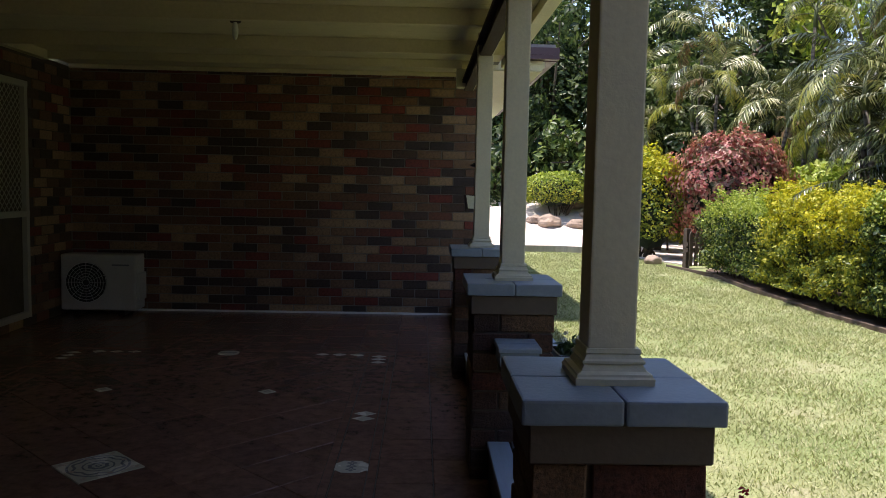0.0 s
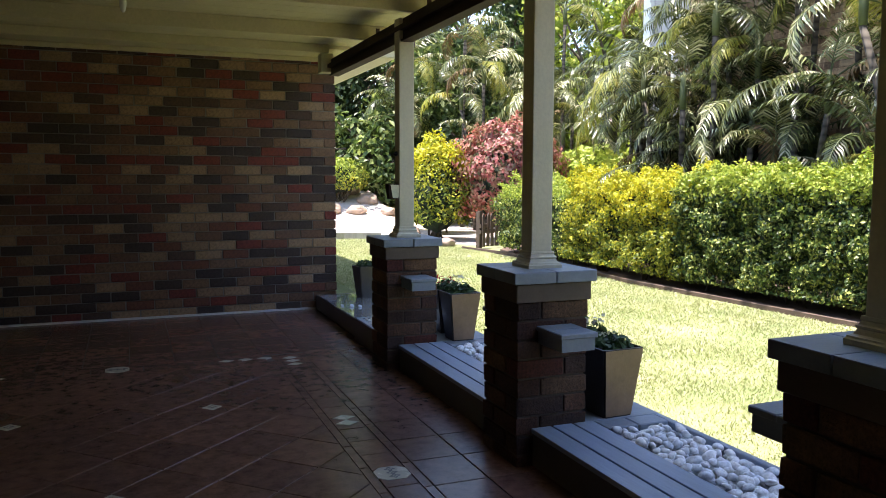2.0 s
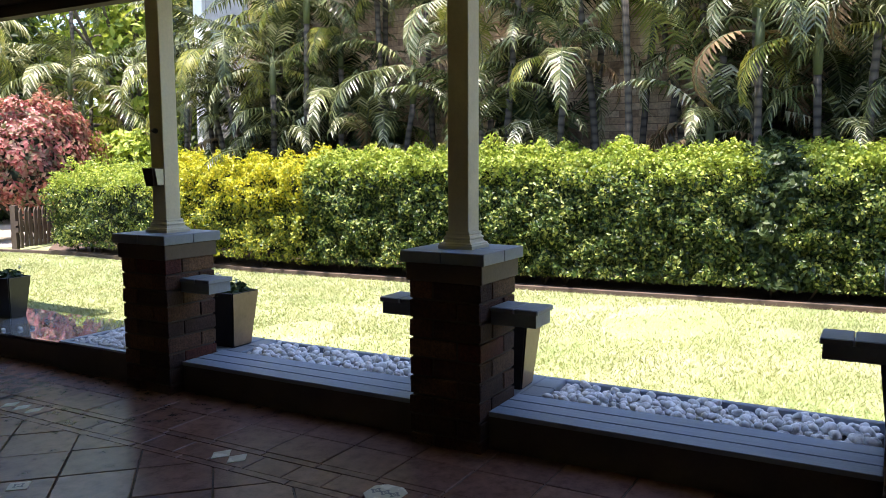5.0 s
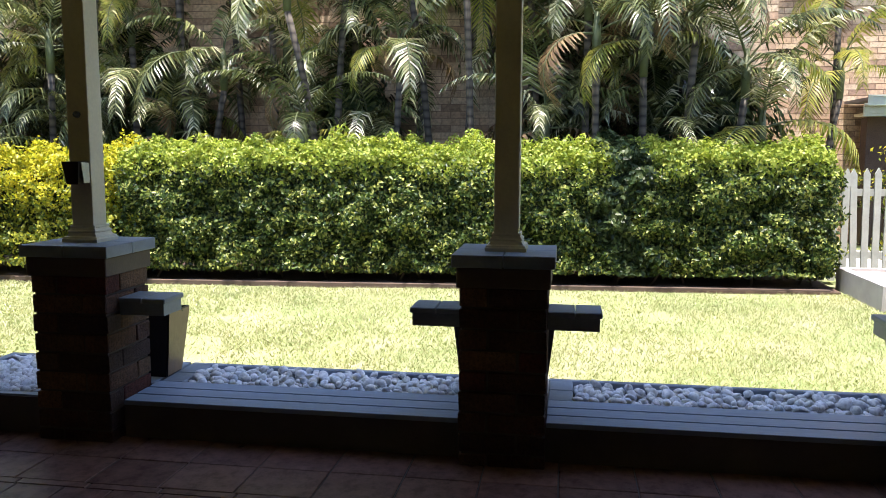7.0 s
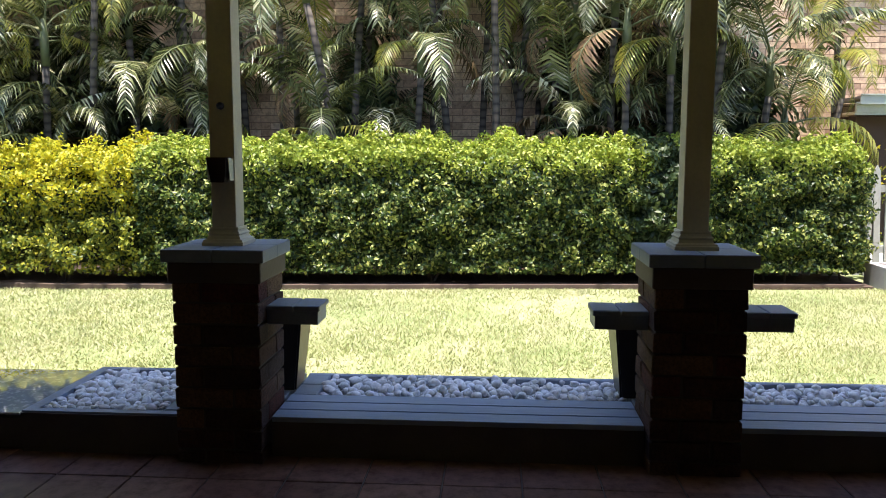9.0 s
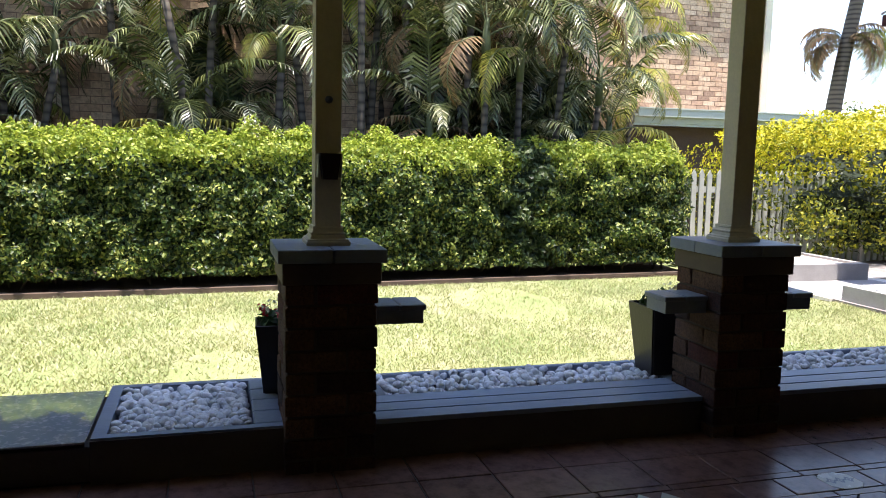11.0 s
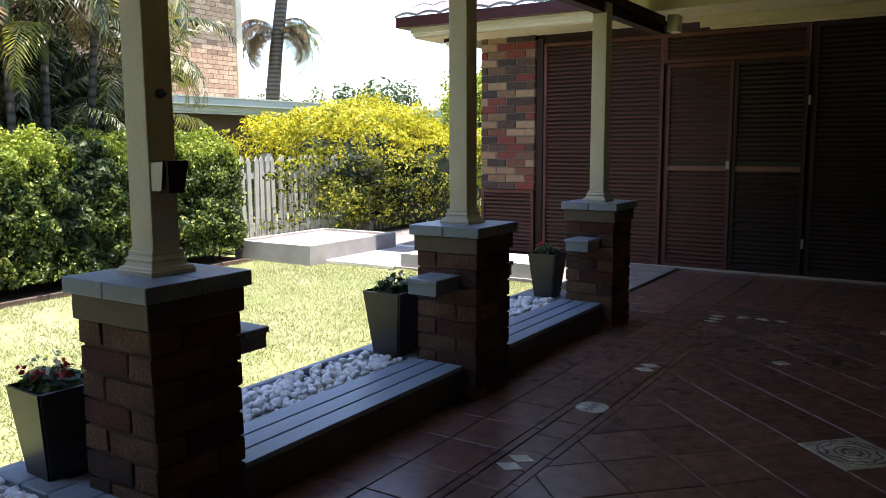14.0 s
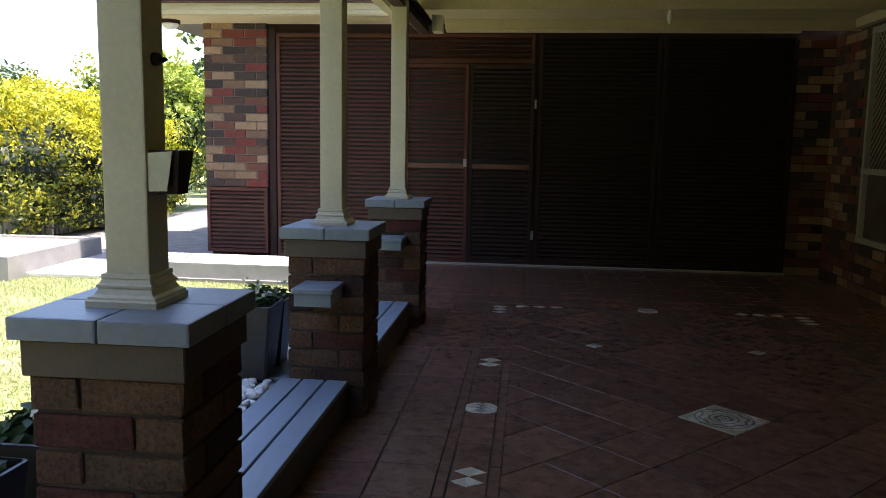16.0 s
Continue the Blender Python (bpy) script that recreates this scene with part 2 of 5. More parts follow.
straight(XWALL, BX1 + 0.12, BY1 + 0.12, YN, 0.3, 0.3)
straight(XWALL, BX0 - 0.12, BY0 - 0.12, BY1 + 0.12, 0.3, 0.3)
# border: an outer and an inner narrow strip with longer pieces between
for side in range(4):
    length = (BY1 - BY0) if side in (0, 2) else (BX1 - BX0)
    for off0, off1, step in ((-0.12, -0.075, 0.3), (-0.075, 0.075, 0.2), (0.075, 0.12, 0.3)):
        lo, hi = -abs(off1 if abs(off1) > abs(off0) else off0) * 0 - 0.075, length + 0.075
        n = round((hi - lo) / step)
        for k in range(n):
            a, b = lo + (hi - lo) * k / n + G / 2, lo + (hi - lo) * (k + 1) / n - G / 2
            if side in (0, 2):
                bx = BX1 if side == 0 else BX0
                sg = 1 if side == 0 else -1
                xs = sorted((bx + sg * off0, bx + sg * off1))
                poly = [(xs[0] + G / 2, BY0 + a), (xs[1] - G / 2, BY0 + a), (xs[1] - G / 2, BY0 + b), (xs[0] + G / 2, BY0 + b)]
            else:
                a2, b2 = BX0 + 0.16 + (a + 0.075) * (length - 0.32) / (length + 0.15), BX0 + 0.16 + (b + 0.075) * (length - 0.32) / (length + 0.15)
                by = BY1 if side == 1 else BY0
                sg = 1 if side == 1 else -1
                ys = sorted((by + sg * off0, by + sg * off1))
                poly = [(a2, ys[0] + G / 2), (b2, ys[0] + G / 2), (b2, ys[1] - G / 2), (a2, ys[1] - G / 2)]
            tile_polys.append(poly)


def middle(poly):
    return sum(p[0] for p in poly) / len(poly), sum(p[1] for p in poly) / len(poly)


tile_polys.sort(key=lambda p: math.hypot(middle(p)[0] - 0.3, (middle(p)[1] - 4.6) * 0.55))
rest = bmesh.new()
for k, poly in enumerate(tile_polys):
    h = float(rng.normal(0, 0.0006))
    if k < 290:
        bm = bmesh.new()
        slab(bm, poly, -0.012, h)
        link("floor_tile", bm, TILE, floor)
    else:
        slab(rest, poly, -0.012, h)
tagged(link("floor_tiles_rest", rest, TILE_STUFF, floor), kind="stuff")


def inset_tile(name, poly, material, z=0.0022, parent=floor, label=""):
    bm = bmesh.new()
    slab(bm, poly, -0.008, z, 0.002)
    return link(name, bm, material, parent, label)


def diamond(x, y, rx, ry):
    inset_tile("ivory_diamond", [(x - rx, y), (x, y - ry), (x + rx, y), (x, y + ry)], IVORY)


def ring(bm, x, y, r0, r1, z, n=24, lobes=0, depth=0.0):
    v0, v1 = [], []
    for i in range(n):
        a = i * 2 * math.pi / n
        k = 1 + depth * math.cos(lobes * a)
        v0.append(bm.verts.new((x + r0 * k * math.cos(a), y + r0 * k * math.sin(a), z)))
        v1.append(bm.verts.new((x + r1 * k * math.cos(a), y + r1 * k * math.sin(a), z)))
    for i in range(n):
        j = (i + 1) % n
        bm.faces.new((v0[i], v1[i], v1[j], v0[j]))


def hex_tile(x, y, s=0.075, across=False):
    poly = [(s * 0.55, -s), (s, -s * 0.5), (s, s * 0.5), (s * 0.55, s), (-s * 0.55, s), (-s, s * 0.5), (-s, -s * 0.5), (-s * 0.55, -s)]
    poly = [(x + (q if across else p), y + (p if across else q)) for p, q in poly]
    if across:
        poly = poly[::-1]
    t = inset_tile("patterned_tile", poly, IVORY, 0.0024)
    bm = bmesh.new()
    for k in range(3):
        yy = (k - 1) * s * 0.55
        for r0, r1, lo in ((0.010, 0.02, 4), (0.002, 0.006, 0)):
            ring(bm, x + (yy if across else 0), y + (0 if across else yy), r0, r1, 0.0034, 20, lo, 0.3 if lo else 0)
    link("glaze_pattern", bm, GLAZE_GREY, t)


for y in (5.385, 3.765):
    for off in (-0.048, 0.048):
        diamond(BX1 + off * 0.05, y + off, 0.062, 0.045)
        diamond(BX0, y + off, 0.062, 0.045)
for x in (BX0, BX1):
    hex_tile(x, 4.585)
for y in (BY0, BY1):
    hex_tile(cxm, y, across=True)
    s = 1 if y == BY1 else -1
    for k in range(3):
        for x, sx in ((BX1, -1), (BX0, 1)):
            diamond(x, y - s * (0.05 + 0.1 * k), 0.055, 0.036)
            diamond(x + sx * (0.17 + 0.13 * k), y, 0.05, 0.036)
# the large patterned tile in the middle and four small ones round it
r = 0.208
big = inset_tile("rosette_tile", [(cxm - r, cym), (cxm, cym - r), (cxm + r, cym), (cxm, cym + r)], IVORY, 0.0015, label="pale patterned tile with a rosette")
bm = bmesh.new()
for r0, r1, lo in ((0.125, 0.137, 0), (0.098, 0.112, 8), (0.062, 0.07, 0), (0.028, 0.045, 8), (0.006, 0.014, 0)):
    ring(bm, cxm, cym, r0, r1, 0.0026, 48, lo, 0.08 if lo else 0)
link("glaze_pattern", bm, GLAZE_GREY, big)
bm = bmesh.new()
for i in range(4):
    a = i * math.pi / 2
    for k in (0.150, 0.17):
        ring(bm, cxm + k * math.cos(a), cym + k * math.sin(a), 0.004, 0.009, 0.0026, 12)
    b = a + math.pi / 4
    ring(bm, cxm + 0.118 * math.cos(b), cym + 0.118 * math.sin(b), 0.003, 0.012, 0.003, 14)
link("glaze_corner_pattern", bm, GLAZE_TAN, big)
for sx in (-1, 1):
    for y in (3.27, 5.88):
        x = cxm + sx * 0.5
        t = inset_tile("small_patterned_tile", [(x - 0.055, y), (x, y - 0.055), (x + 0.055, y), (x, y + 0.055)], IVORY, 0.0022)
        bm = bmesh.new()
        ring(bm, x, y, 0.012, 0.02, 0.0032, 20, 4, 0.3)
        link("glaze_pattern", bm, GLAZE_GREY, t)

# ---- walls
BL, BH, JT = 0.230, 0.076, 0.010


def brick_mesh(name, l, d, h, material=BRICK, c=0.004):
    bm = box_bm(-l / 2, l / 2, -d / 2, d / 2, -h / 2, h / 2)
    bmesh.ops.bevel(bm, geom=[e for e in bm.edges], offset=c, segments=1, affect="EDGES")
    for v in bm.verts:
        v.co += Vector(rng.normal(0, 0.0009, 3))
    me = bpy.data.meshes.new(name)
    bm.to_mesh(me)
    bm.free()
    me.materials.append(material)
    return me


FULL = [brick_mesh("brick", BL, 0.11, BH) for _ in range(4)]
PIER_FULL = [brick_mesh("brick", BL, 0.11, BH, PIER_BRICK) for _ in range(4)]
HALF = [brick_mesh("brick", 0.11, 0.11, BH) for _ in range(3)]


def brick_at(parent, me, x, y, z, turn=0.0):
    b = new("brick", me)
    b.parent = parent
    b.matrix_basis = pose(x + float(rng.normal(0, 0.0012)), y + float(rng.normal(0, 0.0012)), z, 0, 0, turn + float(rng.normal(0, 0.25)))
    return b


def wall_courses(u0, u1, z0, z1):
    """Stretcher bond: centre, length and height of each brick along a wall."""
    out, k, z = [], 0, z0
    while z + BH * 0.6 < z1:
        u = u0 - (0.12 if k % 2 else 0)
        while u < u1 - 0.02:
            a, b = max(u, u0), min(u + BL, u1)
            if b - a > 0.03:
                out.append(((a + b) / 2, b - a, z + BH / 2))
            u += BL + JT
        z += BH + JT
        k += 1
    return out


NX1 = 1.19
wall_n = tagged(link("wall_north", box_bm(XWALL - 0.3, NX1 - 0.012, YN + 0.012, 12.5, -0.2, 2.415), MORTAR), "brick wall of the house in mixed brown and red clay", "wall", kind="structure")
joined = bmesh.new()
near = []
for u, l, z in wall_courses(XWALL, NX1, 0.0, 2.385):
    near.append((u, l, z))
near.sort(key=lambda b: -b[0] + 0.15 * abs(b[2] - 1.2))
for k, (u, l, z) in enumerate(near):
    me = FULL[k % 4] if abs(l - BL) < 0.01 else (HALF[k % 3] if abs(l - 0.11) < 0.012 else None)
    if k < 290 and me:
        brick_at(wall_n, me, u, YN + 0.055, z)
    else:
        add_box(joined, u - l / 2, u + l / 2, YN, YN + 0.1, z - BH / 2, z + BH / 2)
for u, l, z in wall_courses(YN, 12.4, 0.0, 2.42):
    add_box(joined, NX1 - 0.1, NX1, u - l / 2 + (0.11 if u - l / 2 < YN + 0.01 else 0), u + l / 2, z - BH / 2, z + BH / 2)
tagged(link("bricks_rest", joined, BRICK_STUFF, wall_n), kind="stuff")
tagged(link("baseboard", box_bm(XWALL, 1.05, YN - 0.018, YN - 0.002, 0.0, 0.018), WHITE), "thin pale skirting strip along the brick wall", "skirting", kind="structure")

# Darker mortar than the north wall puts the patio's shade into the colour.
wall_w = tagged(link("wall_west", box_bm(XWALL - 0.3, XWALL - 0.012, -0.3, YN, -0.2, 2.36), MORTAR_DARK), "brick house wall with shade put into its dark mortar", "wall", kind="structure")
joined = bmesh.new()
OPEN_W = ((0.85, 2.35, 0.42, 2.36), (5.9, 8.05, 0.05, 2.15))
for u, l, z in wall_courses(0.0, YN, 0.0, 2.36):
    if not any(a - 0.1 < u < b + 0.1 and c < z < d for a, b, c, d in OPEN_W):
        add_box(joined, XWALL - 0.1, XWALL, u - l / 2, u + l / 2, z - BH / 2, z + BH / 2)
tagged(link("bricks_west", joined, BRICK_STUFF, wall_w), kind="stuff")

GLASS, _n, _l, _b = mat("dark_window_glass", 0.05)
_b.inputs["Base Color"].default_value = (0.012, 0.013, 0.014, 1)


def screen_window(name, y0, y1, z0, z1, rail, label):
    w = tagged(empty(name, (XWALL, (y0 + y1) / 2, z0)), label, "window", kind="structure")
    f = bmesh.new()
    t = 0.05
    for a in (y0, (y0 + y1) / 2 - t / 2, y1 - t):
        add_box(f, XWALL - 0.03, XWALL + 0.03, a, a + t, z0, z1)
    for c in (z0, rail, z1 - t):
        add_box(f, XWALL - 0.028, XWALL + 0.034, y0, y1, c, c + t)
    fr = part("window_frame", f, ALU, None)
    pane = part("pane", box_bm(XWALL - 0.05, XWALL - 0.044, y0, y1, z0, z1), GLASS, None)
    g = bmesh.new()                       # diamond grille
    step, wd = 0.07, 0.004
    h = z1 - rail
    n = int((y1 - y0 + h) / step)
    for k in range(n):
        for sg in (1, -1):
            a = y0 + k * step - (h if sg > 0 else 0)
            p0, p1 = [a, rail], [a + h, z1]
            if sg < 0:
                p0, p1 = [a + h, rail], [a, z1]
            ts = []
            for t_ in np.linspace(0, 1, 30):
                yy = p0[0] + (p1[0] - p0[0]) * t_
                if y0 <= yy <= y1:
                    ts.append(t_)
            if len(ts) < 2:
                continue
            q0 = (p0[0] + (p1[0] - p0[0]) * ts[0], rail + h * ts[0])
            q1 = (p0[0] + (p1[0] - p0[0]) * ts[-1], rail + h * ts[-1])
            vs = [g.verts.new((XWALL - 0.012 + e, q[0] + s * wd, q[1])) for q in (q0, q1) for s, e in ((-1, 0), (1, 0), (1, 0.004), (-1, 0.004))]
            for q in ((3, 2, 6, 7), (0, 4, 5, 1), (0, 3, 7, 4), (1, 5, 6, 2)):
                g.faces.new([vs[i] for i in q])
    gr = part("grille", g, ALU, None)
    for o in (fr, pane, gr):
        o.parent = w
        o.matrix_parent_inverse = Matrix.Translation(w.location).inverted()
    return w


screen_window("window_1", 0.9, 2.3, 0.45, 2.3, 1.05, "house window with a pale frame and diamond security grille")
screen_window("window_2", 5.95, 8.0, 0.08, 2.1, 0.95, "sliding door with a pale frame and security screen")

# south: house end with a brick column and dark horizontal slats
wall_s = tagged(link("wall_south", box_bm(XWALL - 0.3, 3.58, -3.2, -0.035, -0.2, 2.465), BROWN), "house end wall with a brick column and dark slats", "wall", kind="structure")
for k, (u, l, z) in enumerate(wall_courses(2.92, 3.60, 0.765, 2.50)):
    me = FULL[k % 4] if abs(l - BL) < 0.01 else HALF[k % 3]
    b = brick_at(wall_s, me, u, 0.0, z)
    if abs(l - BL) >= 0.01 and abs(l - 0.11) >= 0.012:
        b.scale.x = l / 0.11
link("mortar_bed", box_bm(2.925, 3.595, -0.3, 0.043, 0.765, 2.465), MORTAR, wall_s)
joined = bmesh.new()
for u, l, z in wall_courses(-3.2, -0.115, 0.0, 2.42):
    add_box(joined, 3.50, 3.60, u - l / 2, u + l / 2, z - BH / 2, z + BH / 2)
for u, l, z in wall_courses(XWALL, XW_, 0.0, 2.36):
    add_box(joined, u - l / 2, u + l / 2, -0.1, 0.0, z - BH / 2, z + BH / 2)
tagged(link("bricks_south", joined, BRICK_STUFF, wall_s), kind="stuff")


def slat_panel(name, x0, x1, z0, z1, y, label, pitch=0.044, frame_w=0.035, rail=None, material=SLAT, category="panel"):
    p = tagged(empty(name, ((x0 + x1) / 2, y, z0)), label, category)
    base = Matrix.Translation(p.location).inverted()
    f = bmesh.new()
    add_box(f, x0, x0 + frame_w, y - 0.02, y + 0.022, z0, z1)
    add_box(f, x1 - frame_w, x1, y - 0.02, y + 0.022, z0, z1)
    add_box(f, x0 + frame_w, x1 - frame_w, y - 0.02, y + 0.02, z1 - frame_w, z1)
    add_box(f, x0 + frame_w, x1 - frame_w, y - 0.02, y + 0.02, z0, z0 + frame_w)
    parts = [part("frame", f, material, p), part("backing", box_bm(x0 + 0.01, x1 - 0.01, y - 0.03, y - 0.022, z0, z1), BLACK, p)]
    if rail:
        parts.append(part("rail", box_bm(x0 + frame_w, x1 - frame_w, y - 0.015, y + 0.03, rail, rail + 0.05, 0.004), RAIL, p, "reddish timber rail"))
    s = bmesh.new()
    w = x1 - x0 - 2 * frame_w
    vs = [s.verts.new(c) for c in ((-w / 2, -0.012, -0.011), (-w / 2, 0.014, -0.014), (-w / 2, 0.018, -0.010), (-w / 2, -0.004, 0.013), (-w / 2, -0.012, 0.013))]
    vt = [s.verts.new((w / 2, v.co.y, v.co.z)) for v in vs]
    for i in range(5):
        j = (i + 1) % 5
        s.faces.new((vs[i], vs[j], vt[j], vt[i]))
    s.faces.new(vs[::-1]), s.faces.new(vt)
    me = bpy.data.meshes.new("slat")
    s.to_mesh(me)
    s.free()
    me.materials.append(material)
    n = int((z1 - z0 - 2 * frame_w) / pitch)
    for k in range(n):
        z = z0 + frame_w + (k + 0.5) * (z1 - z0 - 2 * frame_w) / n
        if rail and abs(z - rail - 0.025) < 0.045:
            continue
        o = new("slat", me)
        o.parent = p
        o.matrix_parent_inverse = base
        o.location = ((x0 + x1) / 2, y, z)
    for o in parts:
        o.matrix_parent_inverse = base
    return p


RAIL = plain("red_timber", (0.20, 0.085, 0.055), 0.5, 5, 0.2, 60, 0.3)
slat_panel("slat_screen", 1.50, 2.83, 0.02, 2.36, -0.01, "dark brown horizontal slat screen on the house end")
slat_panel("slat_screen", 0.15, 1.50, 2.07, 2.36, -0.012, "dark brown slats above the door")
pale_door = slat_panel("slat_door", 0.81, 1.46, 0.02, 2.06, 0.0, "dark brown slatted door with a reddish middle rail", rail=1.0, category="door")
# BROWN, darker than SLAT, puts deep shade into the next three panels.
dark_door = slat_panel("slat_door", 0.14, 0.80, 0.02, 2.06, -0.008, "closed dark brown slatted door leaf, shade in its darker paint", rail=1.0, material=BROWN, category="door")
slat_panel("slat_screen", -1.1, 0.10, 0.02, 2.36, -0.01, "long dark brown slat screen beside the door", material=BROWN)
slat_panel("slat_screen", XW_, -1.12, 0.02, 2.36, -0.01, "long dark brown slat screen, deep shade in its darker paint", material=BROWN)
slat_panel("slat_screen", 2.93, 3.60, 0.06, 0.755, 0.03, "low dark slat panel under the brick column")
tagged(link("trim_jamb", box_bm(2.84, 2.915, -0.034, 0.02, 0.0, 2.42, 0.004), BROWN), "dark brown door jamb", "trim", kind="structure")
tagged(link("trim_threshold", box_bm(XW_, 2.76, 0.01, 0.06, 0.0, 0.02, 0.004), ALU), "pale metal threshold strip", "threshold", kind="structure")
for z in (0.28, 1.62):
    h = part("hinge", box_bm(0.112, 0.138, -0.01, 0.03, z, z + 0.09, 0.003), ALU, dark_door, "small metal hinge")
    h.matrix_parent_inverse = Matrix.Translation(dark_door.location).inverted()
h = part("catch", box_bm(0.815, 0.85, 0.022, 0.05, 1.02, 1.1, 0.006, 2), ALU, pale_door, "small metal catch")
h.matrix_parent_inverse = Matrix.Translation(pale_door.location).inverted()

# ---- roof over the patio
ceil_bm = bmesh.new()
add_box(ceil_bm, XWALL - 0.3, 1.36, 0.55, 8.36, 2.43, 2.47)
k = 0
for yy in np.arange(0.6, 8.36, 0.19):       # lining boards with small shadow gaps
    add_box(ceil_bm, XWALL, 1.35, yy, yy + 0.184, 2.419, 2.4305)
tagged(link("ceiling", ceil_bm, CREAM_CEIL), "cream painted lining boards of the patio roof", "ceiling", kind="structure")
for y0, y1, nm in ((8.36, YN, "north"), (0.0, 0.55, "south")):
    tagged(link("soffit_" + nm, box_bm(XWALL, 1.2 if nm == "north" else 4.18, y0, y1 + (0.02 if nm == "north" else 0), 2.385 if nm == "north" else 2.455, 2.415 if nm == "north" else 2.473), CREAM_CEIL), "cream eave lining along the house", "soffit", kind="structure")
tagged(link("trim_cornice_north", box_bm(XWALL, NX1, YN - 0.04, YN, 2.342, 2.385, 0.01, 2), CREAM_CEIL), "cream cornice strip above the brick wall", "trim", kind="structure")
tagged(link("trim_cornice_south", box_bm(XW_, 1.05, 0.0, 0.06, 2.37, 2.468, 0.01, 2), CREAM_CEIL), "cream cornice strip above the slats", "trim", kind="structure")
tagged(link("fascia_north", box_bm(XWALL, 1.0, 8.32, 8.358, 2.345, 2.418, 0.004), CREAM_CEIL), "cream fascia board", "fascia", kind="structure")
tagged(link("fascia_south", box_bm(XWALL, 1.0, 0.552, 0.59, 2.32, 2.418, 0.004), CREAM_CEIL), "cream fascia board", "fascia", kind="structure")
tagged(link("roof_west", box_bm(XWALL - 0.3, XWALL + 0.06, 0.55, 8.36, 2.34, 2.418), CREAM_CEIL), "cream eave lining along the house wall", "soffit", kind="structure")
for y in (1.75, 2.87, 4.0, 5.12, 6.25, 7.37):
    r_ = tagged(link("rafter", box_bm(XWALL + 0.06, 1.32, y - 0.0225, y + 0.0225, 2.312, 2.4185, 0.003), CREAM_CEIL), "cream painted timber roof rafter", "rafter", "patio rafters")
    part("bracket", box_bm(1.13, 1.16, y - 0.026, y - 0.0225, 2.312, 2.40), BROWN, r_, "dark metal bracket")
bm = bmesh.new()
for x0, x1, z0, z1 in ((1.045, 1.105, 2.175, 2.31), (1.012, 1.045, 2.232, 2.262), (1.03, 1.11, 2.16, 2.175)):
    add_box(bm, x0, x1, 1.45, 8.44, z0, z1)
beam = tagged(link("edge_beam", bm, BROWN), "dark brown roof beam running over the posts", "beam", kind="structure")
part("outer_face", box_bm(1.106, 1.118, 1.45, 8.44, 2.165, 2.31), CREAM, beam, "cream painted outer face")
for x0, y0, y1, z0, z1 in ((0.958, 8.45, 8.58, 2.195, 2.36), (0.925, 1.38, 1.52, 2.175, 2.312)):
    tagged(link("beam_end_block", box_bm(x0, 1.011 if y0 < 2 else 1.07, y0, y1, z0, z1, 0.006, 2), CREAM), "cream timber block at the end of the beam", "block")
bm = bmesh.new()
n = 44
xs = np.linspace(XWALL - 0.4, 1.38, n)
for a, b in zip(xs, xs[1:]):
    add_box(bm, a, b, 0.0, 8.95, 2.475, 2.485 + (0.02 if int(a * 20) % 4 == 0 else 0))
tagged(link("roof_sheet", bm, ROOF), "pale ribbed metal roof sheet over the patio", "roof", kind="structure")
bm = bmesh.new()
for x0, x1, z0, z1 in ((1.36, 1.365, 2.36, 2.475), (1.365, 1.44, 2.36, 2.367), (1.44, 1.446, 2.36, 2.47), (1.438, 1.455, 2.462, 2.475)):
    add_box(bm, x0, x1, 0.6, 8.4, z0, z1)
tagged(link("roof_gutter", bm, CREAM), "cream gutter along the patio roof", "gutter", kind="structure")

# house eaves to the south and the north
def eave(tag, x0, x1, y0, y1, z, side):
    bm = bmesh.new()
    if side == "y":
        add_box(bm, x0, x1, y1, y1 + 0.02, z - 0.005, z + 0.075)
        add_box(bm, x0, x1 + 0.01, y1 + 0.02, y1 + 0.045, z + 0.03, z + 0.09)
    else:
        add_box(bm, x1, x1 + 0.02, y0, y1, z - 0.005, z + 0.075)
        add_box(bm, x1 + 0.02, x1 + 0.045, y0, y1, z + 0.03, z + 0.09)
    tagged(link("fascia_" + tag, bm, CREAM), "cream stepped fascia under the gutter", "fascia", kind="structure")
    bm = bmesh.new()
    if side == "y":
        add_box(bm, x0, x1 + 0.13, y1 + 0.046, y1 + 0.15, z + 0.09, z + 0.10)
        add_box(bm, x0, x1 + 0.13, y1 + 0.15, y1 + 0.16, z + 0.09, z + 0.2)
        add_box(bm, x1 + 0.12, x1 + 0.13, y0 - 2.5, y1 + 0.15, z + 0.09, z + 0.2)
    else:
        add_box(bm, x1 + 0.046, x1 + 0.15, y0, y1, z + 0.09, z + 0.10)
        add_box(bm, x1 + 0.15, x1 + 0.16, y0, y1, z + 0.09, z + 0.2)
    tagged(link("gutter_" + tag, bm, GUTTER_RED), "dark maroon house gutter", "gutter", kind="structure")


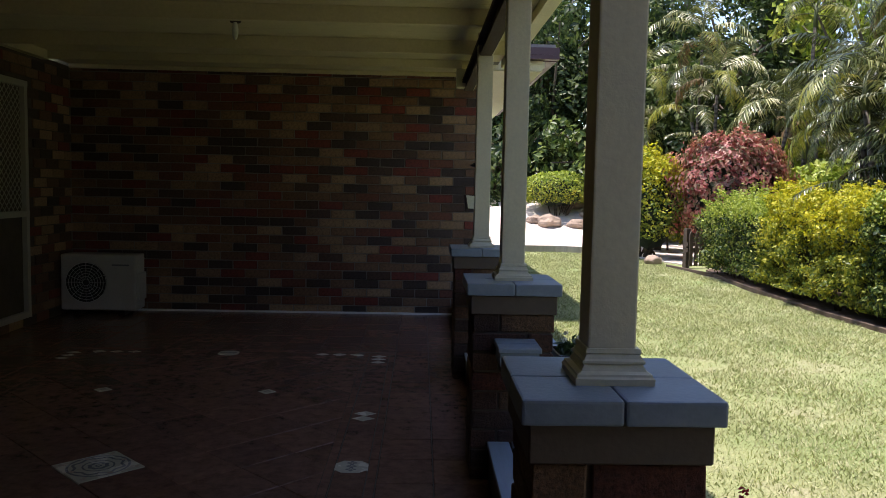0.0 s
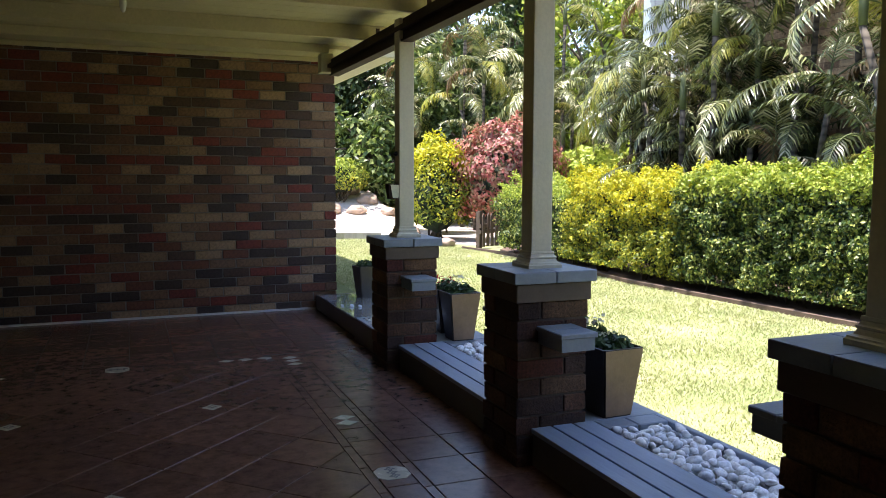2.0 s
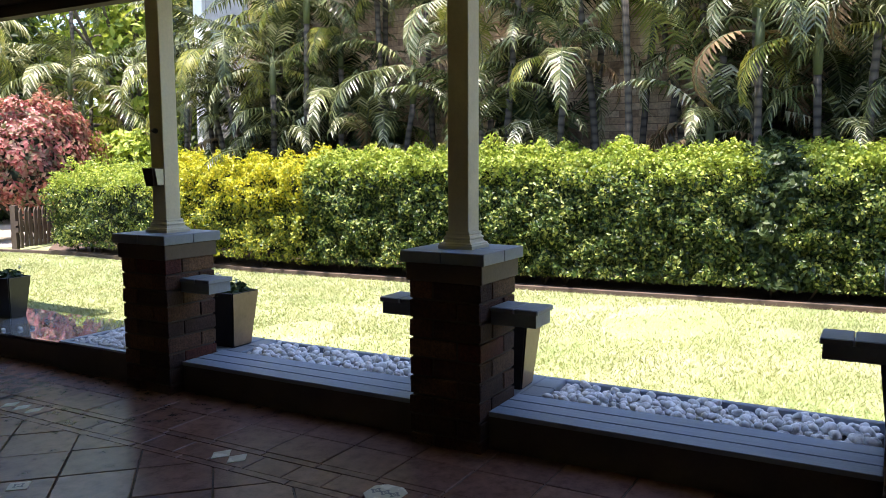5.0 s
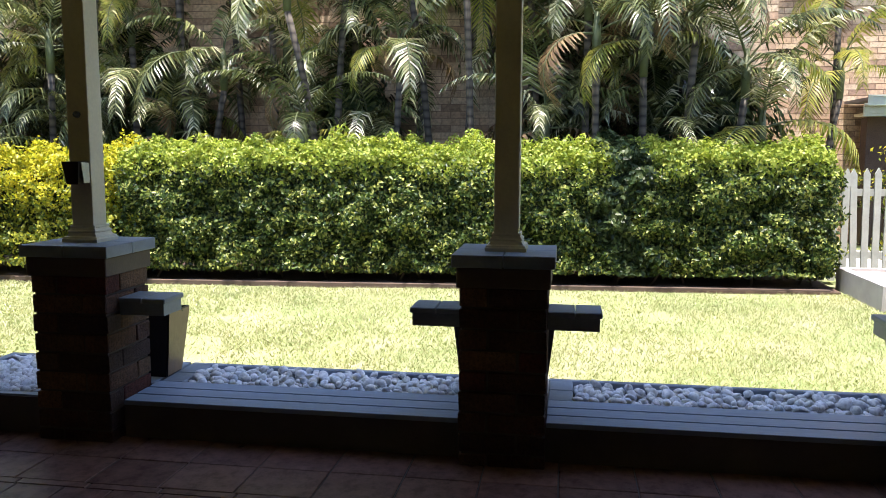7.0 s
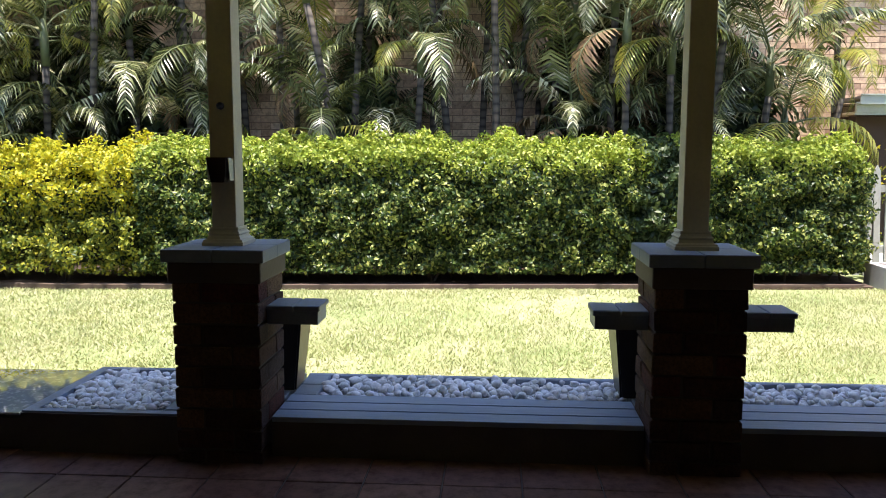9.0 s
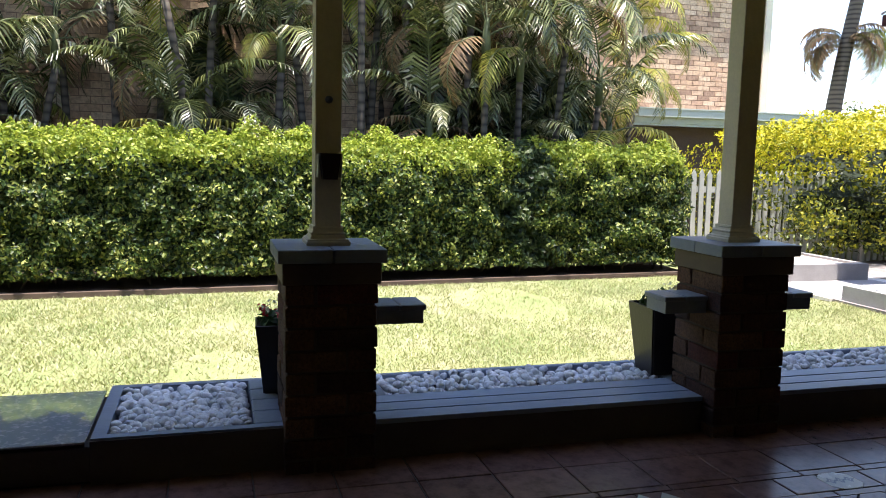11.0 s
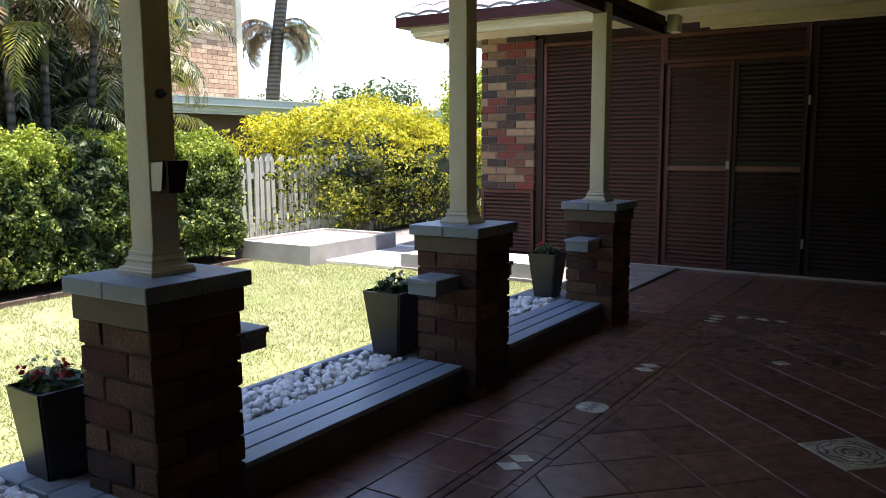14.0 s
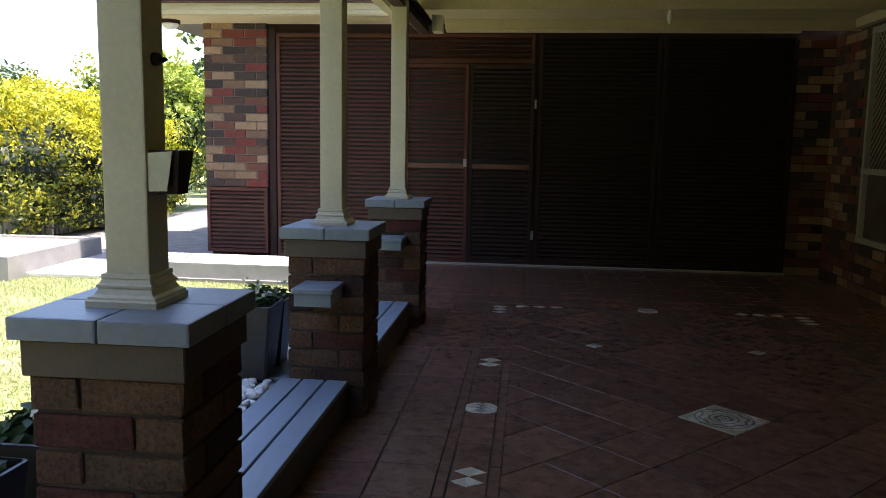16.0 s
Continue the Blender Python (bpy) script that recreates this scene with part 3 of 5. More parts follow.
eave("south", 1.55, 4.18, 0.0, 0.57, 2.472, "y")
bm = bmesh.new()
for k in range(9):
    x0, x1 = 1.62 + k * 0.3, 1.62 + (k + 1) * 0.3
    for j in range(8):
        y1, z1 = 0.74 - j * 0.33, 2.675 + j * 0.14
        ys = [(y1, z1), (y1 - 0.37, z1 + 0.15)]
        prof = [(x0 + 0.3 * t, 0.03 * math.sin(t * math.pi)) for t in (0, 0.2, 0.4, 0.6, 0.8, 1)]
        vv = [[bm.verts.new((x, y, z + dz + 0.015)) for x, dz in prof] for y, z in ys]
        vb = [bm.verts.new((x, y1, z1 + dz - 0.01)) for x, dz in prof]
        for i in range(5):
            bm.faces.new((vv[0][i], vv[0][i + 1], vv[1][i + 1], vv[1][i]))
            bm.faces.new((vb[i], vb[i + 1], vv[0][i + 1], vv[0][i]))
tagged(link("roof_south", bm, ROOF), "grey tiled house roof", "roof", kind="structure")
tagged(link("roof_house", box_bm(-6, 4.27, -4, -0.02, 2.51, 2.56), ROOF), "house roof", "roof", kind="structure")
tagged(link("roof_house_north", box_bm(-6, 1.95, YN + 0.06, 15.0, 2.63, 2.69), ROOF), "house roof", "roof", kind="structure")
tagged(link("soffit_north_side", box_bm(1.195, 1.80, 8.95, 15.0, 2.42, 2.46), CREAM), "cream eave lining beside the brick wall", "soffit", kind="structure")
eave("north", 1.2, 1.80, 8.95, 15.0, 2.43, "x")
bm = bmesh.new()
for y0, z0, z1 in ((8.93, 2.43, 2.505), (8.905, 2.49, 2.52)):
    add_box(bm, 1.2, 1.82, y0, y0 + 0.02, z0, z1)
tagged(link("fascia_north_end", bm, CREAM), "cream stepped fascia under the gutter", "fascia", kind="structure")
bm = bmesh.new()
for y0, y1, z0, z1 in ((8.80, 8.905, 2.52, 2.53), (8.79, 8.80, 2.52, 2.56), (8.785, 8.80, 2.56, 2.60), (8.79, 8.80, 2.60, 2.63)):
    add_box(bm, 1.48, 1.96, y0, y1, z0, z1)
tagged(link("gutter_north_end", bm, GUTTER_RED), "dark maroon house gutter", "gutter", kind="structure")

# ---- piers with posts
def frustum(bm, c, w0, d0, w1, d1, z0, z1):
    v = [bm.verts.new((c[0] + sx * w, c[1] + sy * d, z)) for z, w, d in ((z0, w0, d0), (z1, w1, d1)) for sx, sy in ((-1, -1), (1, -1), (1, 1), (-1, 1))]
    for f in ((0, 3, 2, 1), (4, 5, 6, 7), (0, 1, 5, 4), (1, 2, 6, 5), (2, 3, 7, 6), (3, 0, 4, 7)):
        bm.faces.new([v[i] for i in f])


PX, PYS = 1.065, (6.503, 4.622, 2.765)
BAND = plain("band_paint", (0.11, 0.08, 0.06), 0.6, 5, 0.2, 60, 0.4)


def build_pier(ledges):
    p = tagged(empty("brick_pier"), "square brick pier with painted cap slabs and a moulded post base", "pier", "patio piers")
    part("core", box_bm(-0.165, 0.165, -0.165, 0.165, 0, 0.74), MORTAR_DARK, p)
    z, k = 0.734 - 8 * (BH + JT) - BH, 0
    while z < 0.70:
        for i in range(4):
            a = i * 90 + (0 if k % 2 else 180)
            off = Vector((-0.06, -0.12, 0)) if k % 2 else Vector((0.06, -0.12, 0))
            q = Matrix.Rotation(radians(i * 90), 4, "Z") @ off
            brick_at(p, PIER_FULL[(i + k) % 4], q.x, q.y, z + BH / 2, i * 90)
        z += BH + JT
        k += 1
    part("band", box_bm(-0.187, 0.187, -0.187, 0.187, 0.735, 0.817, 0.004), BAND, p, "plain brown painted band")
    for sx, sy in ((-1, -1), (1, -1), (1, 1), (-1, 1)):
        part("cap_slab", box_bm(*sorted((sx * 0.0015, sx * 0.205)), *sorted((sy * 0.0015, sy * 0.205)), 0.818, 0.87, 0.006, 2), CAP, p, "blue-grey painted slab")
    for sy in ledges:
        b = bmesh.new()
        add_box(b, -0.075, 0.085, *sorted((sy * 0.176, sy * 0.385)), 0.552, 0.606)
        s = part("shelf", b, CAP, p, "blue-grey painted ledge")
        for y0, y1 in ((0.176, 0.285), (0.288, 0.395)):
            part("shelf_slab", box_bm(-0.085, 0.095, *sorted((sy * y0, sy * y1)), 0.607, 0.63, 0.004), CAP, s)
    b = bmesh.new()
    loops = []
    for w, z in ((0.084, 0.87), (0.085, 0.884), (0.081, 0.888), (0.080, 0.893), (0.070, 0.898), (0.063, 0.911), (0.067, 0.914), (0.067, 0.919), (0.062, 0.923), (0.057, 0.932), (0.060, 0.935), (0.058, 0.944)):
        loops.append([b.verts.new((0.008 + sx * w, sy * w, z)) for sx, sy in ((-1, -1), (1, -1), (1, 1), (-1, 1))])
    for l0, l1 in zip(loops, loops[1:]):
        for i in range(4):
            b.faces.new((l0[i], l0[(i + 1) % 4], l1[(i + 1) % 4], l1[i]))
    b.faces.new(loops[-1])
    part("post_base", b, CREAM, p, "cream moulded skirt")
    part("post", box_bm(-0.046, 0.058, -0.051, 0.051, 0.94, 2.315, 0.005, 2), CREAM, p, "cream painted square timber post")
    return p


for y, ledges in ((PYS[0], (-1,)), (PYS[1], (-1, 1)), (PYS[2], (1,))):
    build_pier(ledges).matrix_basis = pose(PX, y, 0)
PAPER = plain("cream_card", (0.74, 0.72, 0.52), 0.6, 6, 0.06, 50, 0.2)
# small box on the first post
bx = tagged(empty("post_box", (1.022, 6.503, 1.112)), "small dark tapered box fixed to a cream post", "box")
b = bmesh.new()
frustum(b, (-0.052, 0), 0.032, 0.034, 0.048, 0.05, 0.02, 0.15)
o = part("body", b, BROWN, bx)
for sy in (1, -1):
    q = bmesh.new()
    pr = ((-0.082, 0.148), (-0.006, 0.142), (-0.006, 0.028), (-0.062, 0.03))
    f0 = [q.verts.new((a, sy * 0.053, c)) for a, c in pr]
    f1 = [q.verts.new((a, sy * 0.057, c)) for a, c in pr]
    q.faces.new(f0), q.faces.new(f1[::-1])
    for i in range(4):
        q.faces.new((f0[i], f0[(i + 1) % 4], f1[(i + 1) % 4], f1[i]))
    part("side_plate", q, PAPER, bx, "cream side plate")
bx.scale = (0.76, 0.8, 0.76)
hk = tagged(link("post_hook", tube_bm([(1.02, 6.503, 1.43), (1.004, 6.503, 1.43), (0.996, 6.503, 1.428), (0.986, 6.502, 1.43)], [0.016, 0.014, 0.007, 0.003], 8), BLACK), "small dark hook screwed to the post", "hook")

# ---- benches with boards and pebbles between the piers
PEBBLE = random_tones("white_pebble", [(0.80, 0.85, 0.88), (0.87, 0.90, 0.92), (0.73, 0.78, 0.82), (0.84, 0.87, 0.88)], 0.6, "Object", 40, 0.25, 0.1)
PEBBLE_STUFF = random_tones("white_pebble_rest", [(0.80, 0.85, 0.88), (0.87, 0.90, 0.92), (0.73, 0.78, 0.82), (0.84, 0.87, 0.88)], 0.6, "Island", 40, 0.25, 0.1)


def pebble_shape(seed):
    r = np.random.default_rng(seed)
    bm = bmesh.new()
    bmesh.ops.create_icosphere(bm, subdivisions=2, radius=1)
    s = (r.uniform(0.8, 1.25), r.uniform(0.65, 1.0), r.uniform(0.5, 0.75))
    o = Vector(r.uniform(0, 50, 3))
    for v in bm.verts:
        d = 1 + 0.28 * noise.noise(v.co * 1.3 + o)
        v.co = Vector((v.co.x * s[0] * d, v.co.y * s[1] * d, v.co.z * s[2] * d))
    for f in bm.faces:
        f.smooth = True
    me = bpy.data.meshes.new("pebble")
    bm.to_mesh(me)
    bm.free()
    me.materials.append(PEBBLE)
    return me


STONES = [pebble_shape(i) for i in range(8)]
stone_arr = []
for me in STONES:
    v = np.zeros(len(me.vertices) * 3, np.float32)
    me.vertices.foreach_get("co", v)
    f = np.array([p.vertices[:] for p in me.polygons], np.int32)
    stone_arr.append((v.reshape(-1, 3), f))


def scatter(x0, x1, y0, y1, z, r0, r1, n, seed, gap=0.75):
    """Places of stones in a bed, loosely packed in two layers."""
    r, out = np.random.default_rng(seed), []
    for layer in (0, 1):
        pts = []
        for _ in range(n * 8):
            x, y, s = r.uniform(x0, x1), r.uniform(y0, y1), r.uniform(r0, r1)
            if all((x - a) ** 2 + (y - b_) ** 2 > ((s + c) * gap) ** 2 for a, b_, c in pts):
                pts.append((x, y, s))
            if len(pts) > n * (1.0 if layer == 0 else 0.55):
                break
        out += [(x, y, z + (0.012 if layer == 0 else 0.036) + s * 0.2, s) for x, y, s in pts]
    return out


def lay_stones(parent, places, singles, seed, material=PEBBLE_STUFF):
    r = np.random.default_rng(seed)
    vs, fs, k0 = [], [], 0
    for k, (x, y, z, s) in enumerate(places):
        e = Euler(tuple(r.uniform(-0.5, 0.5, 2)) + (r.uniform(0, 6.28),))
        i = int(r.integers(8))
        if k < singles:
            o = new("pebble", STONES[i])
            o.parent = parent
            o.matrix_basis = Matrix.LocRotScale((x, y, z), e, (s, s, s))
        else:
            v, f = stone_arr[i]
            m = np.array(e.to_matrix())
            vs.append(v @ m.T * s + (x, y, z))
            fs.append(f + k0)
            k0 += len(v)
    if vs:
        tagged(from_arrays("pebbles_rest", np.concatenate(vs), np.concatenate(fs), material, parent, True), kind="stuff")


def bench(y0, y1, seed, singles):
    b_ = tagged(empty("plinth_bench"), "low plinth with blue-grey boards and a bed of white pebbles", "bench", "plinths between the piers")
    part("riser", box_bm(0.972, 1.012, y0, y1, 0.0, 0.148), RISER, b_, "dark painted riser")
    part("bed", box_bm(1.012, 1.645, y0, y1, -0.05, 0.10), BLACK, b_, "dark bed lining")
    for k in range(3):
        x = 0.962 + k * 0.108
        part("board", box_bm(x, x + 0.097, y0 + 0.003, y1 - 0.003, 0.149 - 0.0005 * k, 0.172, 0.004, 2), BOARD, b_, "blue-grey painted board")
    part("edging", box_bm(1.615, 1.65, y0, y1, -0.05, 0.165, 0.004), BOARD, b_, "blue-grey painted edging board")
    for yy, s in ((y1, -1),):
        for k in range(2):
            a, c = sorted((yy + s * 0.003, yy + s * 0.115))
            part("end_paver", box_bm(1.292 + k * 0.163, 1.292 + k * 0.163 + 0.158, a, c, 0.10, 0.166, 0.005), CAP, b_, "blue-grey end paver")
    lay_stones(b_, scatter(1.312, 1.598, y0 + 0.025, y1 - 0.13, 0.118, 0.018, 0.032, 215, seed, 0.66), singles, seed)
    return b_


bench(4.803, 6.313, 3, 110)
bench(2.938, 4.447, 5, 110)
box_p = tagged(empty("pebble_box"), "timber box of white pebbles beside the brick pier", "planter box")
b = bmesh.new()
for a in ((0.96, 1.0, 6.668, 7.37), (1.0, 1.61, 7.32, 7.37), (1.61, 1.65, 6.668, 7.37)):
    add_box(b, *a, 0.0, 0.174)
part("frame", b, BOARD, box_p, "blue-grey painted timber frame")
part("riser", box_bm(0.952, 0.9595, 6.668, 7.372, 0.0, 0.166), RISER, box_p, "dark painted riser")
part("bed", box_bm(1.0, 1.61, 6.668, 7.32, 0.0, 0.11), BLACK, box_p, "dark bed lining")
for k in range(4):
    part("end_paver", box_bm(1.002 + k * 0.152, 1.15 + k * 0.152, 6.67, 6.785, 0.11, 0.178, 0.005), CAP, box_p, "blue-grey end paver")
lay_stones(box_p, scatter(1.022, 1.59, 6.81, 7.30, 0.122, 0.019, 0.034, 300, 9, 0.66), 80, 9)
# low step with a glass sheet
step = tagged(empty("glass_topped_step"), "low dark step covered with a shiny glass sheet", "step")
part("riser", box_bm(0.985, 1.62, 7.375, YN - 0.004, 0.0, 0.135, 0.004), RISER, step)
GL, n_, l_, b_ = mat("grey_glass_sheet", 0.04, 0, 0.9)
b_.inputs["Base Color"].default_value = (0.12, 0.15, 0.16, 1)
b_.inputs["Coat Weight"].default_value, b_.inputs["Coat Roughness"].default_value = 1.0, 0.02
sp = noise_node(n_, l_, 40, 6)
# Raised grey base carries the sky's reflection; the paler specks are dust.
l_.new(ramp(n_, l_, sp, ((0.52, (0.30, 0.34, 0.36)), (0.66, (0.58, 0.6, 0.6)))), b_.inputs["Base Color"])
part("glass_sheet", box_bm(0.97, 1.63, 7.39, 8.72, 0.15, 0.16, 0.002), GL, step, "dusty grey glass sheet, sky reflection put into its grey")
for x, y, s in ((1.09, 7.96, 0.02), (1.02, 8.03, 0.016), (1.15, 7.92, 0.018)):
    o = tagged(new("pebble", STONES[2]), "single white pebble on the glass sheet", "pebble")
    o.matrix_basis = Matrix.LocRotScale((x, y, 0.16 + s * 0.5), None, (s, s, s))

# ---- planter pots
POT_DARK = plain("dark_pot_glaze", (0.030, 0.027, 0.026), 0.35, 7, 0.25, 60, 0.2)
POT_TAN = plain("tan_pot_face", (0.30, 0.19, 0.11), 0.4, 7, 0.2, 40, 0.3)
SOIL = plain("potting_soil", (0.03, 0.022, 0.016), 0.95, 20, 0.3, 90, 0.8)
POT_LEAF = leafy("pot_leaf", [(0.035, 0.075, 0.03), (0.05, 0.11, 0.04), (0.09, 0.15, 0.06)])
PETAL_W = leafy("white_petal", [(0.7, 0.7, 0.68), (0.8, 0.8, 0.78)], 0.6, 0.3)
PETAL_R = leafy("red_petal", [(0.35, 0.015, 0.03), (0.5, 0.03, 0.05)], 0.6, 0.3)


def leaves(points, normals, size, seed, spread=0.6, aspect=0.5, droop=0.0):
    """Pointed leaves, folded along the rib, at points; vertices and faces."""
    r = np.random.default_rng(seed)
    n = len(points)
    nn = normals + r.normal(0, spread, (n, 3))
    nn /= np.linalg.norm(nn, axis=1, keepdims=True) + 1e-9
    t = r.normal(0, 1, (n, 3))
    t[:, 2] -= droop
    t -= nn * (t * nn).sum(1, keepdims=True)
    t /= np.linalg.norm(t, axis=1, keepdims=True) + 1e-9
    u = np.cross(nn, t)
    s = size * r.uniform(0.6, 1.3, (n, 1))
    w = s * aspect * 0.5
    base, tip = points - t * s * 0.5, points + t * s * 0.5
    l_, r_ = points - u * w + nn * s * 0.12, points + u * w + nn * s * 0.12
    v = np.stack([base, r_, tip, l_], 1).reshape(-1, 3)
    k = np.arange(n)[:, None] * 4
    f = np.concatenate([k + np.array([[0, 1, 2]]), k + np.array([[0, 2, 3]])], 1).reshape(-1, 3)
    return v, f


def pot(x, y, z, turn, tan, flowers, seed, scale=1.0):
    p = tagged(empty("planter_pot"), ("tall tapered tan and dark pot with a small plant" if tan else "tall tapered dark pot with a small leafy plant"), "pot", "planter pots")
    b = bmesh.new()
    w0, w1, h = 0.08, 0.118, 0.345
    frustum(b, (0, 0), w0, w0, w1, w1, 0, h)
    bmesh.ops.delete(b, geom=[f for f in b.faces if f.normal.z > 0.9 or all(v.co.z > h - 0.01 for v in f.verts)], context="FACES_ONLY")
    bmesh.ops.bevel(b, geom=[e for e in b.edges if abs(e.verts[0].co.z - e.verts[1].co.z) > 0.1], offset=0.008, segments=2, affect="EDGES")
    body = part("body", b, POT_DARK, p)
    # A thin tan sheet covers the south face only; the body stays dark.
    if tan:
        q = bmesh.new()
        vs = [q.verts.new((sx * (w + 0.001) * 0.93, -w - 0.0025, z)) for z, w in ((0.006, w0), (h - 0.004, w1)) for sx in (-1, 1)]
        vb = [q.verts.new((v.co.x, v.co.y + 0.002, v.co.z)) for v in vs]
        q.faces.new((vs[0], vs[1], vs[3], vs[2]))
        for a, c in ((0, 1), (1, 3), (3, 2), (2, 0)):
            q.faces.new((vs[c], vs[a], vb[a], vb[c]))
        part("tan_face", q, POT_TAN, p, "tan sheet on the south face")
    sol = body.modifiers.new("wall", "SOLIDIFY")
    sol.thickness, sol.offset = 0.012, -1
    part("soil", box_bm(-0.106, 0.106, -0.106, 0.106, h - 0.05, h - 0.025), SOIL, p)
    r = np.random.default_rng(seed)
    th, rr = r.uniform(0, 6.28, 110), np.sqrt(r.uniform(0, 1, 110))
    hh = r.uniform(0.0, 0.085, 110) * (1.15 - rr * 0.6)
    pts = np.stack([np.cos(th) * rr * 0.105, np.sin(th) * rr * 0.105, h - 0.02 + hh], 1)
    v, f = leaves(pts, np.stack([np.cos(th) * 0.6, np.sin(th) * 0.6, np.ones(110)], 1), 0.055, seed, 0.5, 0.6)
    tagged(from_arrays("foliage", v, f, POT_LEAF, p), "small green leaves", kind="stuff")
    stems = bmesh.new()
    for i in range(9):
        a = i * 0.7
        tube_bm([(0.03 * math.cos(a), 0.03 * math.sin(a), h - 0.03), (0.07 * math.cos(a), 0.07 * math.sin(a), h + 0.05)], [0.003, 0.002], 5, stems)
    tagged(part("stem_growth", stems, POT_LEAF, p), kind="stuff")
    for mat_, n, sd in ((PETAL_W, flowers[0], 1), (PETAL_R, flowers[1], 2)):
        if n:
            rr = np.random.default_rng(seed + sd)
            c = np.stack([rr.uniform(-0.09, 0.09, n), rr.uniform(-0.09, 0.09, n), rr.uniform(h + 0.03, h + 0.085, n)], 1)
            pts = np.repeat(c, 7, 0) + rr.normal(0, 0.010, (n * 7, 3))
            v, f = leaves(pts, np.tile([0, 0, 1.0], (n * 7, 1)), 0.022, seed + sd, 0.8, 0.9)
            tagged(from_arrays("blossom", v, f, mat_, p), "small blossoms", kind="stuff")
    p.matrix_basis = pose(x, y, z, 0, 0, turn) @ Matrix.Scale(scale, 4)
    return p


for y in PYS:
    tagged(link("paver_base", box_bm(1.245, 1.65, y - 0.174, y + 0.174, -0.05, 0.1655, 0.004), CAP), "blue-grey painted paver base beside the pier", "paver base", "paver bases")
pot(1.43, 6.385, 0.166, 0, True, (2, 0), 1, 0.95)
pot(1.45, 6.65, 0.166, -3, False, (7, 9), 3, 0.92)
pot(1.425, 4.54, 0.166, 3, True, (1, 0), 2, 0.95)
pot(1.42, 4.765, 0.166, 2, False, (6, 0), 4)
pot(1.42, 2.86, 0.166, 0, False, (1, 3), 5, 0.92)
pot(1.36, 8.47, 0.16, 8, False, (2, 0), 6, 0.84)

# ---- things on the walls and under the roof
ac = tagged(empty("air_conditioner"), "white outdoor air-conditioning unit standing on the patio floor", "air conditioner")
# White case greyed so that the dim corner's shade is in its colour.
AC_CASE = plain("shade_greyed_case_paint", (0.50, 0.49, 0.46), 0.5, 4, 0.08, 60, 0.15)
part("case", box_bm(-2.73, -2.03, 8.585, 8.84, 0.045, 0.575, 0.02, 3), AC_CASE, ac)
g = bmesh.new()
for k in range(7):
    ring(g, 0, 0, 0.03 + k * 0.026, 0.034 + k * 0.026, 0, 40)
for i in range(16):
    a = i * math.pi / 8
    c, s = math.cos(a), math.sin(a)
    vs = [g.verts.new((c * q - s * w, s * q + c * w, 0.001)) for q, w in ((0.03, -0.0015), (0.19, -0.0015), (0.19, 0.0015), (0.03, 0.0015))]
    g.faces.new(vs)
bmesh.ops.transform(g, matrix=Matrix.Translation((-2.49, 8.576, 0.31)) @ Matrix.Rotation(radians(90), 4, "X"), verts=g.verts)
d = bmesh.new()
bmesh.ops.create_cone(d, cap_ends=True, segments=40, radius1=0.19, radius2=0.19, depth=0.01, matrix=Matrix.Translation((-2.49, 8.582, 0.31)) @ Matrix.Rotation(radians(90), 4, "X"))
part("fan_opening", d, BLACK, ac)
part("fan_grille", g, WHITE, ac)
for x in (-2.62, -2.2):
    part("foot", box_bm(x, x + 0.06, 8.6, 8.83, 0.0, 0.045), BLACK, ac)
part("name_strip", box_bm(-2.25, -2.09, 8.582, 8.586, 0.47, 0.485), GLAZE_GREY, ac)
part("valve_cover", box_bm(-2.03, -2.00, 8.62, 8.8, 0.14, 0.4, 0.01, 2), AC_CASE, ac)

BULB = plain("white_lamp_glass", (0.8, 0.8, 0.76), 0.2, 5, 0.03, 50, 0.05)


def batten_lamp(x, y, z):
    la = tagged(empty("ceiling_lamp", (x, y, z)), "small ceiling lamp holder with a white tube bulb, unlit", "lamp", "ceiling lamps")
    b = bmesh.new()
    bmesh.ops.create_cone(b, cap_ends=True, segments=24, radius1=0.035, radius2=0.05, depth=0.03, matrix=Matrix.Translation((0, 0, -0.015)))
    part("holder", b, BROWN, la)
    b = bmesh.new()
    bmesh.ops.create_uvsphere(b, u_segments=16, v_segments=10, radius=0.022, matrix=Matrix.Translation((0, 0, -0.085)) @ Matrix.Diagonal((1, 1, 3.0, 1)))
    for f in b.faces:
        f.smooth = True
    part("bulb", b, BULB, la)


batten_lamp(-0.66, 6.72, 2.418)
batten_lamp(-0.95, 1.3, 2.418)
el = tagged(empty("eave_lamp", (3.86, 0.26, 2.455)), "round bulkhead lamp under the eave, unlit", "lamp")
b = bmesh.new()
bmesh.ops.create_cone(b, cap_ends=True, segments=28, radius1=0.10, radius2=0.10, depth=0.035, matrix=Matrix.Translation((0, 0, -0.0175)))
part("rim", b, BROWN, el, "dark rim")
b = bmesh.new()
bmesh.ops.create_uvsphere(b, u_segments=24, v_segments=12, radius=0.085, matrix=Matrix.Translation((0, 0, -0.035)) @ Matrix.Diagonal((1, 1, 0.7, 1)))
for f in b.faces:
    f.smooth = True
part("diffuser", b, BULB, el, "white glass bowl")

# ---- ground, lawn and edging
GND, n_, l_, b_ = mat("lawn_soil", 0.95, 0, 0.2)
c1 = ramp(n_, l_, noise_node(n_, l_, 1.1, 5), ((0.35, (0.24, 0.31, 0.12)), (0.55, (0.34, 0.37, 0.18)), (0.75, (0.46, 0.41, 0.29))))
c2 = ramp(n_, l_, noise_node(n_, l_, 60, 4, 0.7), ((0.3, (0.5, 0.5, 0.45)), (0.7, (1.0, 1.0, 1.0))))
